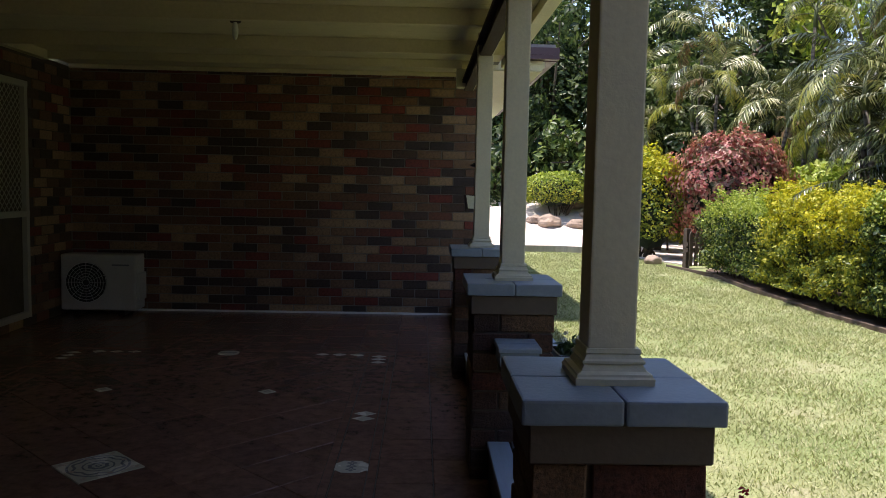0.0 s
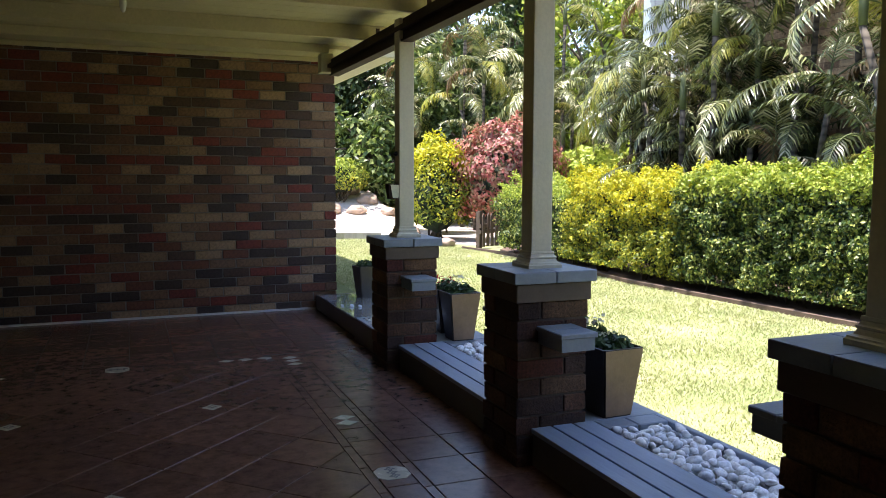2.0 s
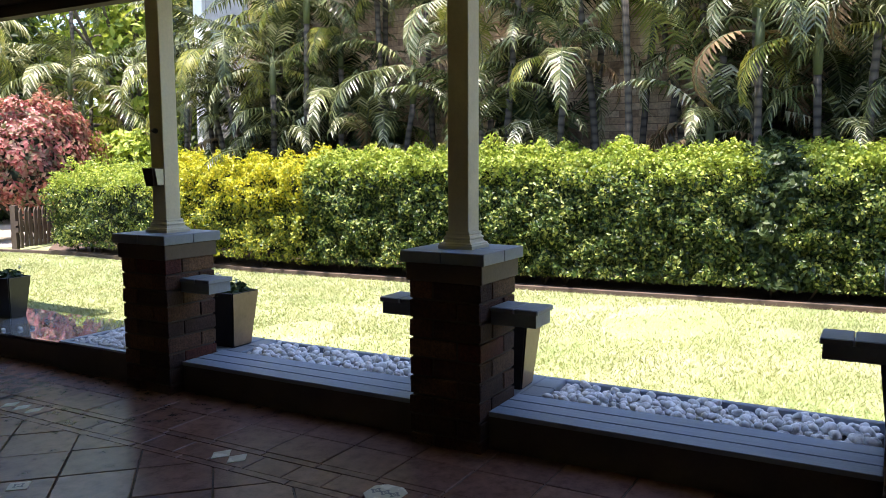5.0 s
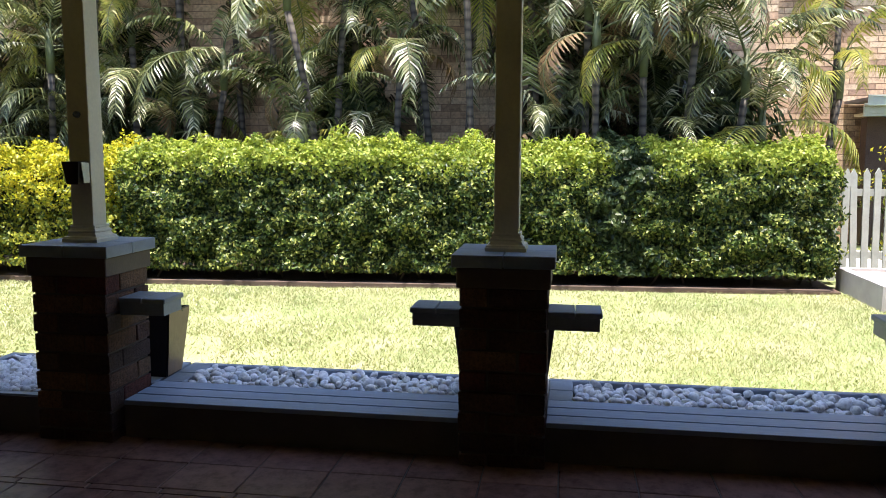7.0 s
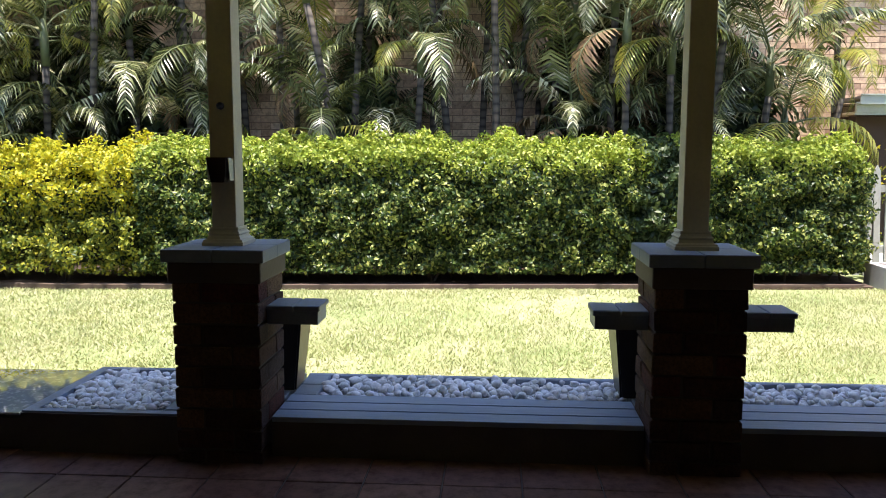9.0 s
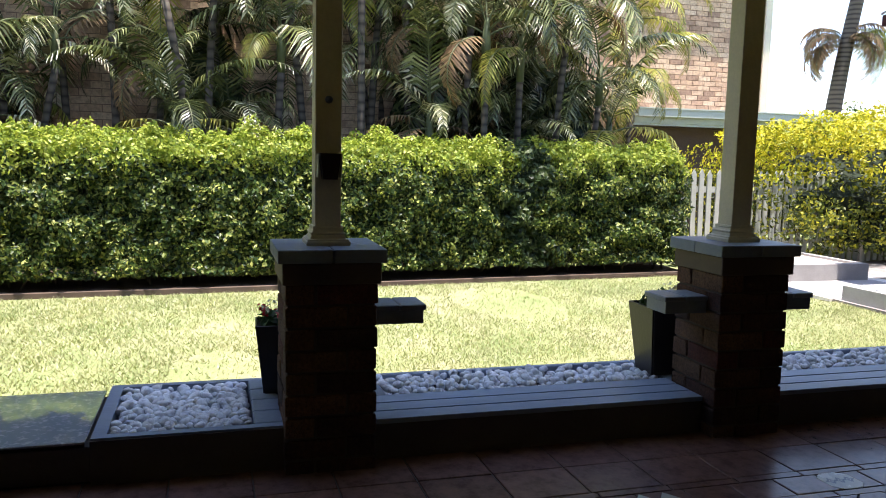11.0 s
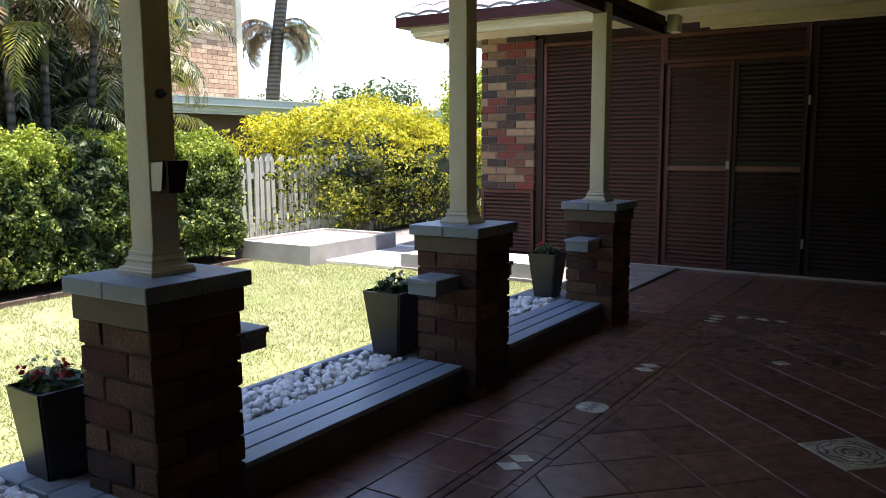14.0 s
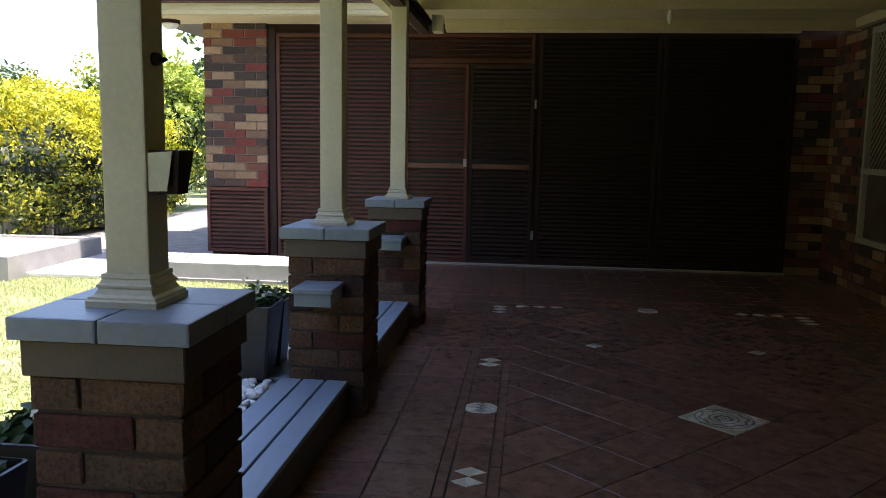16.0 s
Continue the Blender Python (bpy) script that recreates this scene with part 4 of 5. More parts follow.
l_.new(mix(n_, l_, c1, c2, 0.8, "MULTIPLY"), b_.inputs["Base Color"])
bump(n_, l_, b_, noise_node(n_, l_, 80, 4), 0.7, 0.02)
bm = bmesh.new()
N = 60
gx = [-400, -60, -20] + list(np.linspace(-8, 16, 40)) + [24, 60, 400]
gy = [-400, -60, -25] + list(np.linspace(-10, 26, 60)) + [40, 80, 400]


def ground_z(x, y):
    z = -0.02 + 0.018 * noise.noise(Vector((x * 0.7, y * 0.7, 0)))
    return z - (0.15 if -7 < x < 1.5 and -4 < y < 12.5 else 0)


vs = [[bm.verts.new((x, y, ground_z(x, y))) for x in gx] for y in gy]
for a, b in zip(vs, vs[1:]):
    for i in range(len(gx) - 1):
        bm.faces.new((a[i], a[i + 1], b[i + 1], b[i])).smooth = True
tagged(link("ground", bm, GND), "garden soil and sparse dry lawn", "ground", kind="structure")

GRASS = leafy("grass_blade", [(0.27, 0.32, 0.12), (0.39, 0.42, 0.20), (0.55, 0.53, 0.35), (0.21, 0.275, 0.09)], 0.55, 0.25)
r = np.random.default_rng(21)
n = 320000
y = 1.5 + (r.uniform(0, 1, n) ** 1.25) * 15.6
x = r.uniform(0, 1, n) * (3.34 + np.clip((8.0 - y) * 0.085, 0, 0.5)) + 1.66
wav = np.array([noise.noise(Vector((a * 1.2, b * 1.2, 3))) + 0.5 * noise.noise(Vector((a * 4, b * 4, 7))) for a, b in zip(x[::1], y[::1])])
bare = ((x - 4.25) / 0.75) ** 2 + ((y - 4.5) / 0.45) ** 2 < 1
bare |= ((x - 2.5) / 0.5) ** 2 + ((y - 6.9) / 0.28) ** 2 < 1
keep = (r.uniform(-0.75, 0.35, n) < wav + 0.12) & ~(bare & (r.uniform(0, 1, n) < 0.82))
x, y = x[keep], y[keep]
n = len(x)
z = np.array([ground_z(a, b) for a, b in zip(x, y)])
a = r.uniform(0, 6.28, n)
h = r.uniform(0.008, 0.03, n)
w = r.uniform(0.0018, 0.0038, n) * (1 + y * 0.12)
lean = r.normal(0, 0.018, (n, 2))
p0 = np.stack([x - np.cos(a) * w, y - np.sin(a) * w, z - 0.002], 1)
p1 = np.stack([x + np.cos(a) * w, y + np.sin(a) * w, z - 0.002], 1)
p2 = np.stack([x + lean[:, 0], y + lean[:, 1], z + h], 1)
v = np.stack([p0, p1, p2], 1).reshape(-1, 3)
tagged(from_arrays("lawn_grass", v, np.arange(n * 3).reshape(-1, 3), GRASS), "short dry sunlit lawn grass with bare patches", "grass", kind="stuff")

MULCH = plain("bark_mulch", (0.10, 0.065, 0.045), 0.95, 12, 0.4, 60, 1.0)
GRAVEL = plain("pale_gravel", (0.62, 0.54, 0.47), 0.95, 6, 0.2, 55, 1.0)
SANDY = plain("grey_gravel", (0.27, 0.25, 0.235), 0.95, 6, 0.25, 70, 1.0)


def flat(name, poly, z, material, label, category):
    bm = bmesh.new()
    f = bm.faces.new([bm.verts.new((px, py, z)) for px, py in poly])
    e = bmesh.ops.extrude_face_region(bm, geom=[f])
    bmesh.ops.translate(bm, verts=[q for q in e["geom"] if isinstance(q, bmesh.types.BMVert)], vec=(0, 0, 0.03))
    bmesh.ops.recalc_face_normals(bm, faces=bm.faces)
    return tagged(link(name, bm, material), label, category, kind="structure")


flat("ground_mulch", [(5.5, 1.86), (12, 1.86), (12, 16), (6.8, 15.6), (5.3, 13.8), (5.1, 12.0), (5.03, 9.0)], -0.02, MULCH, "dark bark mulch under the hedge and palms", "mulch")
flat("ground_gravel", [(1.5, 17.2), (4.2, 17.2), (5.3, 14.6), (7.0, 15.8), (9, 19), (9, 24), (1.5, 24)], -0.022, GRAVEL, "pale pinkish gravel path in the sun", "gravel")
flat("ground_path", [(1.27, -6), (6.1, -6), (6.1, 1.5), (1.27, 1.5)], -0.015, SANDY, "grey gravel beside the house end", "gravel")


# White gravel, its colour raised further to carry the blown-out sun.
WHITE_GRAVEL = plain("white_gravel", (0.74, 0.72, 0.68), 0.9, 9, 0.12, 45, 1.0)
flat("ground_white_gravel", [(4.3, 0.0), (9, 0.0), (9, 1.55), (3.8, 1.55)], -0.008, WHITE_GRAVEL, "white gravel along the fence, brightened for full sun", "gravel")


def edging(points, label="weathered timber garden edging", h=0.06, w=0.035, material=TIMBER):
    e = tagged(empty("garden_edging"), label, "edging", "garden edgings")
    for (xa, ya), (xb, yb) in zip(points, points[1:]):
        L, ang = math.hypot(xb - xa, yb - ya), math.degrees(math.atan2(yb - ya, xb - xa))
        o = part("edging_board", box_bm(0, L + 0.01, -w / 2, w / 2, -0.05, h, 0.005), material, e)
        o.matrix_basis = pose(xa, ya, 0, 0, 0, ang)
    return e


EDGE_BROWN = plain("dark_edging_timber", (0.10, 0.07, 0.05), 0.85, 5, 0.25, 50, 0.6)
edging([(5.52, 1.95), (5.36, 4.2), (5.16, 6.6), (4.98, 9.4), (5.05, 11.6), (5.15, 13.0), (4.85, 14.4)], h=0.03, material=EDGE_BROWN)
edging([(1.6, 17.05), (3.4, 17.15), (4.1, 16.9)], h=0.12)

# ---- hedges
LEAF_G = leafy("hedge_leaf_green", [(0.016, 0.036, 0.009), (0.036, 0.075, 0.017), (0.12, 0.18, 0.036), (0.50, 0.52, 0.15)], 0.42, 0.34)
LEAF_Y = leafy("hedge_leaf_yellow", [(0.20, 0.26, 0.02), (0.42, 0.42, 0.025), (0.62, 0.56, 0.03), (0.70, 0.62, 0.06)])
LEAF_M = leafy("hedge_leaf_mixed", [(0.06, 0.11, 0.025), (0.17, 0.22, 0.04), (0.34, 0.36, 0.05), (0.54, 0.50, 0.06)])
LEAF_R = leafy("red_leaf", [(0.10, 0.07, 0.035), (0.36, 0.08, 0.08), (0.62, 0.24, 0.23), (0.56, 0.34, 0.26), (0.13, 0.15, 0.05)])
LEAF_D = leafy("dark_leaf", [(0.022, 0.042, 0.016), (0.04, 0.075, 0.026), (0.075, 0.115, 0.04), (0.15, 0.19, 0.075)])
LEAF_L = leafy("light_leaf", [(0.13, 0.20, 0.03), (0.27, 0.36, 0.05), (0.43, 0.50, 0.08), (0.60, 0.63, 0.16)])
# Mostly dark tones: the shrub's shaded lower part is put into leaf colour.
LEAF_B = leafy("golden_shrub_leaf", [(0.02, 0.035, 0.01), (0.05, 0.075, 0.016), (0.17, 0.20, 0.026), (0.50, 0.47, 0.05)])
LEAF_T = leafy("tree_leaf", [(0.03, 0.06, 0.016), (0.08, 0.13, 0.035), (0.17, 0.23, 0.07), (0.34, 0.40, 0.16)])
TWIG = plain("twig_bark", (0.10, 0.075, 0.05), 0.9, 9, 0.3, 60, 0.6)
# Near-black solid standing in for the shade deep between leaves.
CORE = plain("inner_shade", (0.012, 0.022, 0.008), 0.95, 9, 0.4, 30, 1.0)


def leaf_thing(parent, name, pts, nrm, size, seed, material, spread=0.7, aspect=0.55, droop=0.2, label=""):
    v, f = leaves(np.asarray(pts), np.asarray(nrm), size, seed, spread, aspect, droop)
    return tagged(from_arrays(name, v, f, material, parent), label, kind="stuff")


def wobble(p, s=1.3, amp=0.07, seed=0.0):
    return np.array([noise.noise(Vector((q[0] * s + seed, q[1] * s, q[2] * s))) * amp + 0.45 * amp * noise.noise(Vector((q[0] * s * 3.1, q[1] * s * 3.1 + seed, q[2] * s * 3.1))) for q in p])


def hedge(x0, x1, y0, y1, h, n, seed, tops, sides, label, amp=0.09, crown=0.2, notch=0):
    """A clipped hedge: shell of leaves, dark solid core for inner shade, twigs and bare feet below."""
    hd = tagged(empty("hedge"), label, "hedge", "clipped hedges")
    r = np.random.default_rng(seed)
    L, W = y1 - y0, x1 - x0
    areas = np.array([L * h, L * W, W * h, W * h])
    pick = r.choice(4, n, p=areas / areas.sum())
    u, w = r.uniform(0, 1, n), r.uniform(0, 1, n)
    P, Nn = np.zeros((n, 3)), np.zeros((n, 3))
    low = 0.12
    m = pick == 0
    P[m] = np.stack([np.full(m.sum(), x0), y0 + u[m] * L, low + w[m] * (h - low)], 1)
    Nn[m] = (-1, 0, 0.25)
    m = pick == 1
    P[m] = np.stack([x0 + w[m] * W, y0 + u[m] * L, np.full(m.sum(), h)], 1)
    Nn[m] = (-0.1, 0, 1)
    for q, yy, s in ((2, y0, -1), (3, y1, 1)):
        m = pick == q
        P[m] = np.stack([x0 + u[m] * W, np.full(m.sum(), yy), low + w[m] * (h - low)], 1)
        Nn[m] = (0, s, 0.25)
    d = wobble(P, 2.2, amp, seed) + wobble(P, 6.0, amp * 1.9, seed + 3) - np.abs(r.normal(0, 0.09, n)) + 0.05
    P += Nn * d[:, None]
    edge = np.clip((h - P[:, 2]) / 0.25, 0, 1)
    P[:, 0] += (1 - edge) ** 2 * 0.07 * (P[:, 0] < x0 + 0.15)
    # Upper leaves go paler: fresh growth, plus the high sun put into colour.
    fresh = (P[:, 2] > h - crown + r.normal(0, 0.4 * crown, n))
    if notch:
        # The dark gap at y = notch is put in as darker leaf colour.
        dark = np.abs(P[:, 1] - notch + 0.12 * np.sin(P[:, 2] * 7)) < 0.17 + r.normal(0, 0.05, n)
        leaf_thing(hd, "dark_leaves", P[dark], Nn[dark], 0.075, seed + 7, LEAF_D, 0.75, 0.55, 0.4, "darker leaves standing for a dark gap")
        P, Nn, fresh = P[~dark], Nn[~dark], fresh[~dark]
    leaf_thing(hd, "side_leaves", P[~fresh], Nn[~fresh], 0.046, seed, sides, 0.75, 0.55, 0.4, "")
    leaf_thing(hd, "top_leaves", P[fresh], Nn[fresh], 0.044, seed + 1, tops, 0.75, 0.55, 0.0, "fresh shoots, paler to carry the sun from above")
    # sprigs standing out of the top
    k = int(L * 26)
    sp = np.stack([r.uniform(x0 + 0.03, x1, k), r.uniform(y0, y1, k), np.full(k, h)], 1)
    sp = np.repeat(sp, 6, 0) + r.normal(0, 0.018, (k * 6, 3)) + np.stack([np.zeros(k * 6), np.zeros(k * 6), np.tile(np.linspace(0, 0.035, 6), k)], 1)
    leaf_thing(hd, "sprig_growth", sp, np.tile([0.0, 0, 0.6], (len(sp), 1)), 0.036, seed + 2, tops, 1.0, 0.5, -0.5)
    # Dark core: the shade inside the hedge, put in as colour.
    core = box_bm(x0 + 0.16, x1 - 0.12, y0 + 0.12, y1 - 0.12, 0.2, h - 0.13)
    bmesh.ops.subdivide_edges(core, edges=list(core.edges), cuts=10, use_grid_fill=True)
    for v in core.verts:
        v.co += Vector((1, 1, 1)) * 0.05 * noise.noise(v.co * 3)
    part("shade_core", core, CORE, hd, "dark solid core for the inner shade")
    tw = bmesh.new()
    for _ in range(int(L * 7)):
        ty, tx = r.uniform(y0 + 0.05, y1 - 0.05), r.uniform(x0 + 0.12, x0 + 0.5)
        tube_bm([(tx, ty, -0.02), (tx - 0.05 + r.normal(0, 0.05), ty + r.normal(0, 0.06), 0.18), (tx - 0.08 + r.normal(0, 0.07), ty + r.normal(0, 0.12), 0.5)], [0.014, 0.01, 0.005], 5, tw)
    tagged(part("stem_growth", tw, TWIG, hd, "bare woody stems"), kind="stuff")
    return hd


green_hedge = hedge(5.1, 5.85, 1.9, 8.75, 1.30, 125000, 31, LEAF_L, LEAF_G, "clipped green hedge with fresh tops paled for the sun", 0.085, 0.2, 3.85)
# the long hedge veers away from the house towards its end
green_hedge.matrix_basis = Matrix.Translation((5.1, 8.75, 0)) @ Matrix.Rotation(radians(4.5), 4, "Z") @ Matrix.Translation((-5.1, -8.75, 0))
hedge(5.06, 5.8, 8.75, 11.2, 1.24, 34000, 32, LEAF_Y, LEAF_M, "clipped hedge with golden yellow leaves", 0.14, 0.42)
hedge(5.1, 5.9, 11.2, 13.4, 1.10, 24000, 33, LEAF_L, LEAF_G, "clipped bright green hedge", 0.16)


def bush(name, c, rad, n, seed, material, label, size=0.06, top=None, lumps=0.28, low=0.05):
    """A loose rounded bush: leaves in lumps on branches."""
    b = tagged(empty(name), label, name.replace("_", " ") if name != "shrub" else "shrub", "")
    r = np.random.default_rng(seed)
    d = r.normal(0, 1, (n, 3))
    d /= np.linalg.norm(d, axis=1, keepdims=True)
    d[:, 2] = np.where(d[:, 2] < -0.55, -d[:, 2], d[:, 2])
    k = 1 + wobble(d * 2.0 + seed, 1.4, lumps, seed) - np.abs(r.normal(0, 0.10, n))
    P = np.array(c) + d * np.array(rad) * k[:, None]
    P[:, 2] = np.maximum(P[:, 2], low + r.uniform(0, 0.1, n))
    # Brighter material near the top puts overhead light into the leaf colour.
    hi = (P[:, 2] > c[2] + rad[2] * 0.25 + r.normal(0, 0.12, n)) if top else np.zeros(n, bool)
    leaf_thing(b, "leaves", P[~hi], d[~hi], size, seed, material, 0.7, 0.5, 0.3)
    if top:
        leaf_thing(b, "top_leaves", P[hi], d[hi], size, seed + 1, top, 0.7, 0.5, 0.0, "top leaves, brightened for light from above")
    # Dark core in place of the shade inside the bush.
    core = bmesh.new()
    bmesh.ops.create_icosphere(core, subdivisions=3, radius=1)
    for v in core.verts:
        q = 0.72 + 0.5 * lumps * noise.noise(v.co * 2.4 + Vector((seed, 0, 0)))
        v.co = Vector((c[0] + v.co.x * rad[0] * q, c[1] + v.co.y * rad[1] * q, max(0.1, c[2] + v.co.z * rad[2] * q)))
    part("shade_core", core, CORE, b, "dark solid core for the inner shade")
    tw = bmesh.new()
    for _ in range(14):
        a, q = r.uniform(0, 6.28), r.uniform(0.3, 0.85)
        e = (c[0] + math.cos(a) * rad[0] * q, c[1] + math.sin(a) * rad[1] * q, c[2] + r.uniform(-0.3, 0.3) * rad[2])
        tube_bm([(c[0] + r.normal(0, 0.08), c[1] + r.normal(0, 0.08), -0.03), ((c[0] * 1.2 + e[0] * 0.8) / 2, (c[1] * 1.2 + e[1] * 0.8) / 2, e[2] * 0.5), e], [0.025, 0.018, 0.006], 5, tw)
    tagged(part("stem_growth", tw, TWIG, b, "woody stems"), kind="stuff")
    return b


bush("shrub", (6.35, 15.5, 1.15), (1.15, 0.95, 1.2), 12000, 41, LEAF_R, "large round shrub with red new leaves", 0.10, lumps=0.35)
bush("shrub", (5.0, 16.1, 0.95), (0.68, 0.8, 1.1), 5600, 42, LEAF_M, "loose golden shrub beside the gravel", 0.085, LEAF_Y)
bush("shrub", (5.7, 17.8, 0.95), (0.75, 0.8, 0.95), 4500, 43, LEAF_M, "tall golden shrub behind the red one", 0.09, LEAF_Y)
bush("shrub", (3.9, 20.1, 1.2), (0.85, 0.75, 0.5), 5200, 44, LEAF_M, "clipped round green shrub over a boulder", 0.075, LEAF_L, 0.14)
bush("shrub", (8.0, 15.2, 0.9), (1.1, 1.2, 0.9), 4500, 45, LEAF_D, "dark green shrub with broad leaves", 0.16, LEAF_L)
bush("shrub", (8.3, 12.2, 0.8), (1.2, 1.5, 0.95), 4500, 46, LEAF_D, "broad-leaved dark green shrub behind the hedge", 0.15, LEAF_D)
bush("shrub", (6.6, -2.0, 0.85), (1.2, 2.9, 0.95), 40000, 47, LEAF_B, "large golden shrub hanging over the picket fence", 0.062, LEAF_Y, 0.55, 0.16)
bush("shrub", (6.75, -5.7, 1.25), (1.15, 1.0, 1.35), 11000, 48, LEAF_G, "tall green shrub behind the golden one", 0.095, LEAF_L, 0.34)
bush("shrub", (5.98, -2.3, 0.42), (0.30, 2.2, 0.5), 8000, 49, LEAF_B, "low growth along the foot of the fence, shade in its leaf colour", 0.065, LEAF_M, 0.45)
STONE = plain("brown_boulder", (0.33, 0.25, 0.19), 0.9, 3, 0.3, 25, 0.9)


def bank_z(x, y):
    t = min(1, max(0, (y - 17.5) / 4.0))
    return 0.95 * t * t * (3 - 2 * t) * min(1, max(0, (6.0 - x) / 1.0))


bm = bmesh.new()
vs = [[bm.verts.new((bx_, by_, bank_z(bx_, by_) + 0.012 + 0.03 * noise.noise(Vector((bx_ * 2, by_ * 2, 5))))) for bx_ in np.linspace(-1.5, 6.2, 40)] for by_ in np.linspace(17.25, 26, 44)]
for ra, rb in zip(vs, vs[1:]):
    for i in range(39):
        bm.faces.new((ra[i], ra[i + 1], rb[i + 1], rb[i])).smooth = True
tagged(link("ground_bank", bm, GRAVEL), "pale pinkish gravel bank rising behind the lawn", "gravel", kind="structure")


def boulder(x, y, s, seed, label="rounded brown garden boulder"):
    bm = bmesh.new()
    bmesh.ops.create_icosphere(bm, subdivisions=3, radius=1)
    for v in bm.verts:
        k = 1 + 0.3 * noise.noise(v.co * 1.4 + Vector((seed, 0, 0))) + 0.06 * noise.noise(v.co * 5)
        v.co = Vector((x + v.co.x * s * 1.3 * k, y + v.co.y * s * k, v.co.z * s * 0.75 * k + s * 0.4 + bank_z(x, y)))
    tagged(link("boulder", bm, STONE), label, "boulder", "boulders")


for q in ((3.6, 19.35, 0.22, 1), (4.25, 19.3, 0.17, 2), (5.0, 17.6, 0.16, 3), (4.75, 14.9, 0.12, 4), (4.7, 19.9, 0.2, 5), (5.0, 19.2, 0.15, 6), (3.3, 19.5, 0.15, 7), (4.4, 20.6, 0.22, 8)):
    boulder(*q)

# ---- picket fences
def fence(x0, y0, x1, y1, h, label, material=TIMBER, pitch=0.115, w=0.07):
    fe = tagged(empty("picket_fence"), label, "fence", "picket fences")
    L, ang = math.hypot(x1 - x0, y1 - y0), math.degrees(math.atan2(y1 - y0, x1 - x0))
    base = pose(x0, y0, 0, 0, 0, ang)
    bm = bmesh.new()
    prof = [(-w / 2, 0), (w / 2, 0), (w / 2, h - 0.06), (0, h), (-w / 2, h - 0.06)]
    f0 = [bm.verts.new((a, -0.01, b)) for a, b in prof]
    f1 = [bm.verts.new((a, 0.01, b)) for a, b in prof]
    bm.faces.new(f0), bm.faces.new(f1[::-1])
    for i in range(5):
        j = (i + 1) % 5
        bm.faces.new((f0[j], f0[i], f1[i], f1[j]))
    me = bpy.data.meshes.new("picket")
    bm.to_mesh(me)
    bm.free()
    me.materials.append(material)
    rr = np.random.default_rng(int(abs(x0 * 10)))
    for k in range(int(L / pitch)):
        o = new("picket", me)
        o.parent = fe
        o.matrix_basis = base @ pose((k + 0.5) * pitch, 0, 0.02 + float(rr.normal(0, 0.008)), 0, float(rr.normal(0, 1.0)), 0)
    for z in (0.25, h - 0.25):
        part("rail", box_bm(0, L, 0.012, 0.05, z, z + 0.07), material, fe).matrix_basis = base
    for k in range(int(L / 2) + 1):
        part("post", box_bm(k * 2.0, k * 2.0 + 0.08, 0.05, 0.13, -0.1, h + 0.05), material, fe).matrix_basis = base


PALE_TIMBER = plain("pale_fence_paint", (0.35, 0.37, 0.32), 0.75, 5, 0.15, 50, 0.4)
fence(6.15, 2.9, 6.15, -3.6, 1.12, "pale weathered timber picket fence", PALE_TIMBER, 0.1, 0.062)
# The dark edging timber puts the shrubs' shade into this fence's colour.
fence(5.15, 14.25, 6.6, 14.9, 0.6, "short weathered picket fence beside the shrubs, their shade in its colour", EDGE_BROWN)
tagged(link("garden_stake", box_bm(5.93, 5.97, -0.85, -0.81, -0.05, 1.2, 0.004), TIMBER), "weathered timber stake beside the fence", "stake")

# ---- raised beds at the south end
bed = tagged(empty("raised_bed"), "low pale concrete raised bed filled with sand", "raised bed")
b = bmesh.new()
for a in ((4.70, 5.85, 1.72, 1.80), (4.70, 4.78, 0.25, 1.72), (5.77, 5.85, 0.25, 1.72), (4.78, 5.77, 0.25, 0.33)):
    add_box(b, *a, -0.05, 0.2)
part("wall", b, CONCRETE, bed)
part("fill", box_bm(4.78, 5.77, 0.33, 1.72, 0.0, 0.175), GRAVEL, bed, "pale sand fill")
bed2 = tagged(empty("pebble_bed"), "low concrete bed topped with white pebbles", "raised bed")
b = bmesh.new()
for a in ((2.2, 3.75, 1.38, 1.46), (2.2, 2.28, 0.85, 1.38), (3.67, 3.75, 0.85, 1.38), (2.28, 3.67, 0.85, 0.93)):
    add_box(b, *a, -0.05, 0.15)
part("wall", b, CONCRETE, bed2)
part("fill", box_bm(2.28, 3.67, 0.93, 1.38, 0.0, 0.11), GRAVEL, bed2)
lay_stones(bed2, scatter(2.3, 3.65, 0.95, 1.36, 0.105, 0.02, 0.034, 260, 15), 0, 15)
tagged(link("path_slab", box_bm(3.9, 4.7, 0.2, 1.5, -0.05, 0.03, 0.01), CONCRETE), "pale concrete paving slab", "slab")

# ---- palms
# The palest tones are white sun glints put into the frond colour.
PALM_LEAF = leafy("palm_leaf", [(0.014, 0.020, 0.008), (0.022, 0.031, 0.012), (0.036, 0.048, 0.017), (0.068, 0.084, 0.032), (0.14, 0.16, 0.062), (0.34, 0.35, 0.17), (0.70, 0.67, 0.48), (0.82, 0.78, 0.62)], 0.24, 0.14, 0.5)
PALM_YEL = leafy("palm_leaf_yellow", [(0.16, 0.20, 0.03), (0.30, 0.30, 0.05), (0.38, 0.34, 0.09)], 0.4, 0.35)
PALM_DRY = leafy("palm_leaf_dry", [(0.12, 0.07, 0.035), (0.20, 0.125, 0.06), (0.30, 0.20, 0.10)], 0.7, 0.2)
RIB = plain("palm_rib", (0.09, 0.11, 0.04), 0.6, 8, 0.2, 60, 0.2)
PTRUNK, n_, l_, b_ = mat("palm_trunk", 0.85)
wv = n_.new("ShaderNodeTexWave")
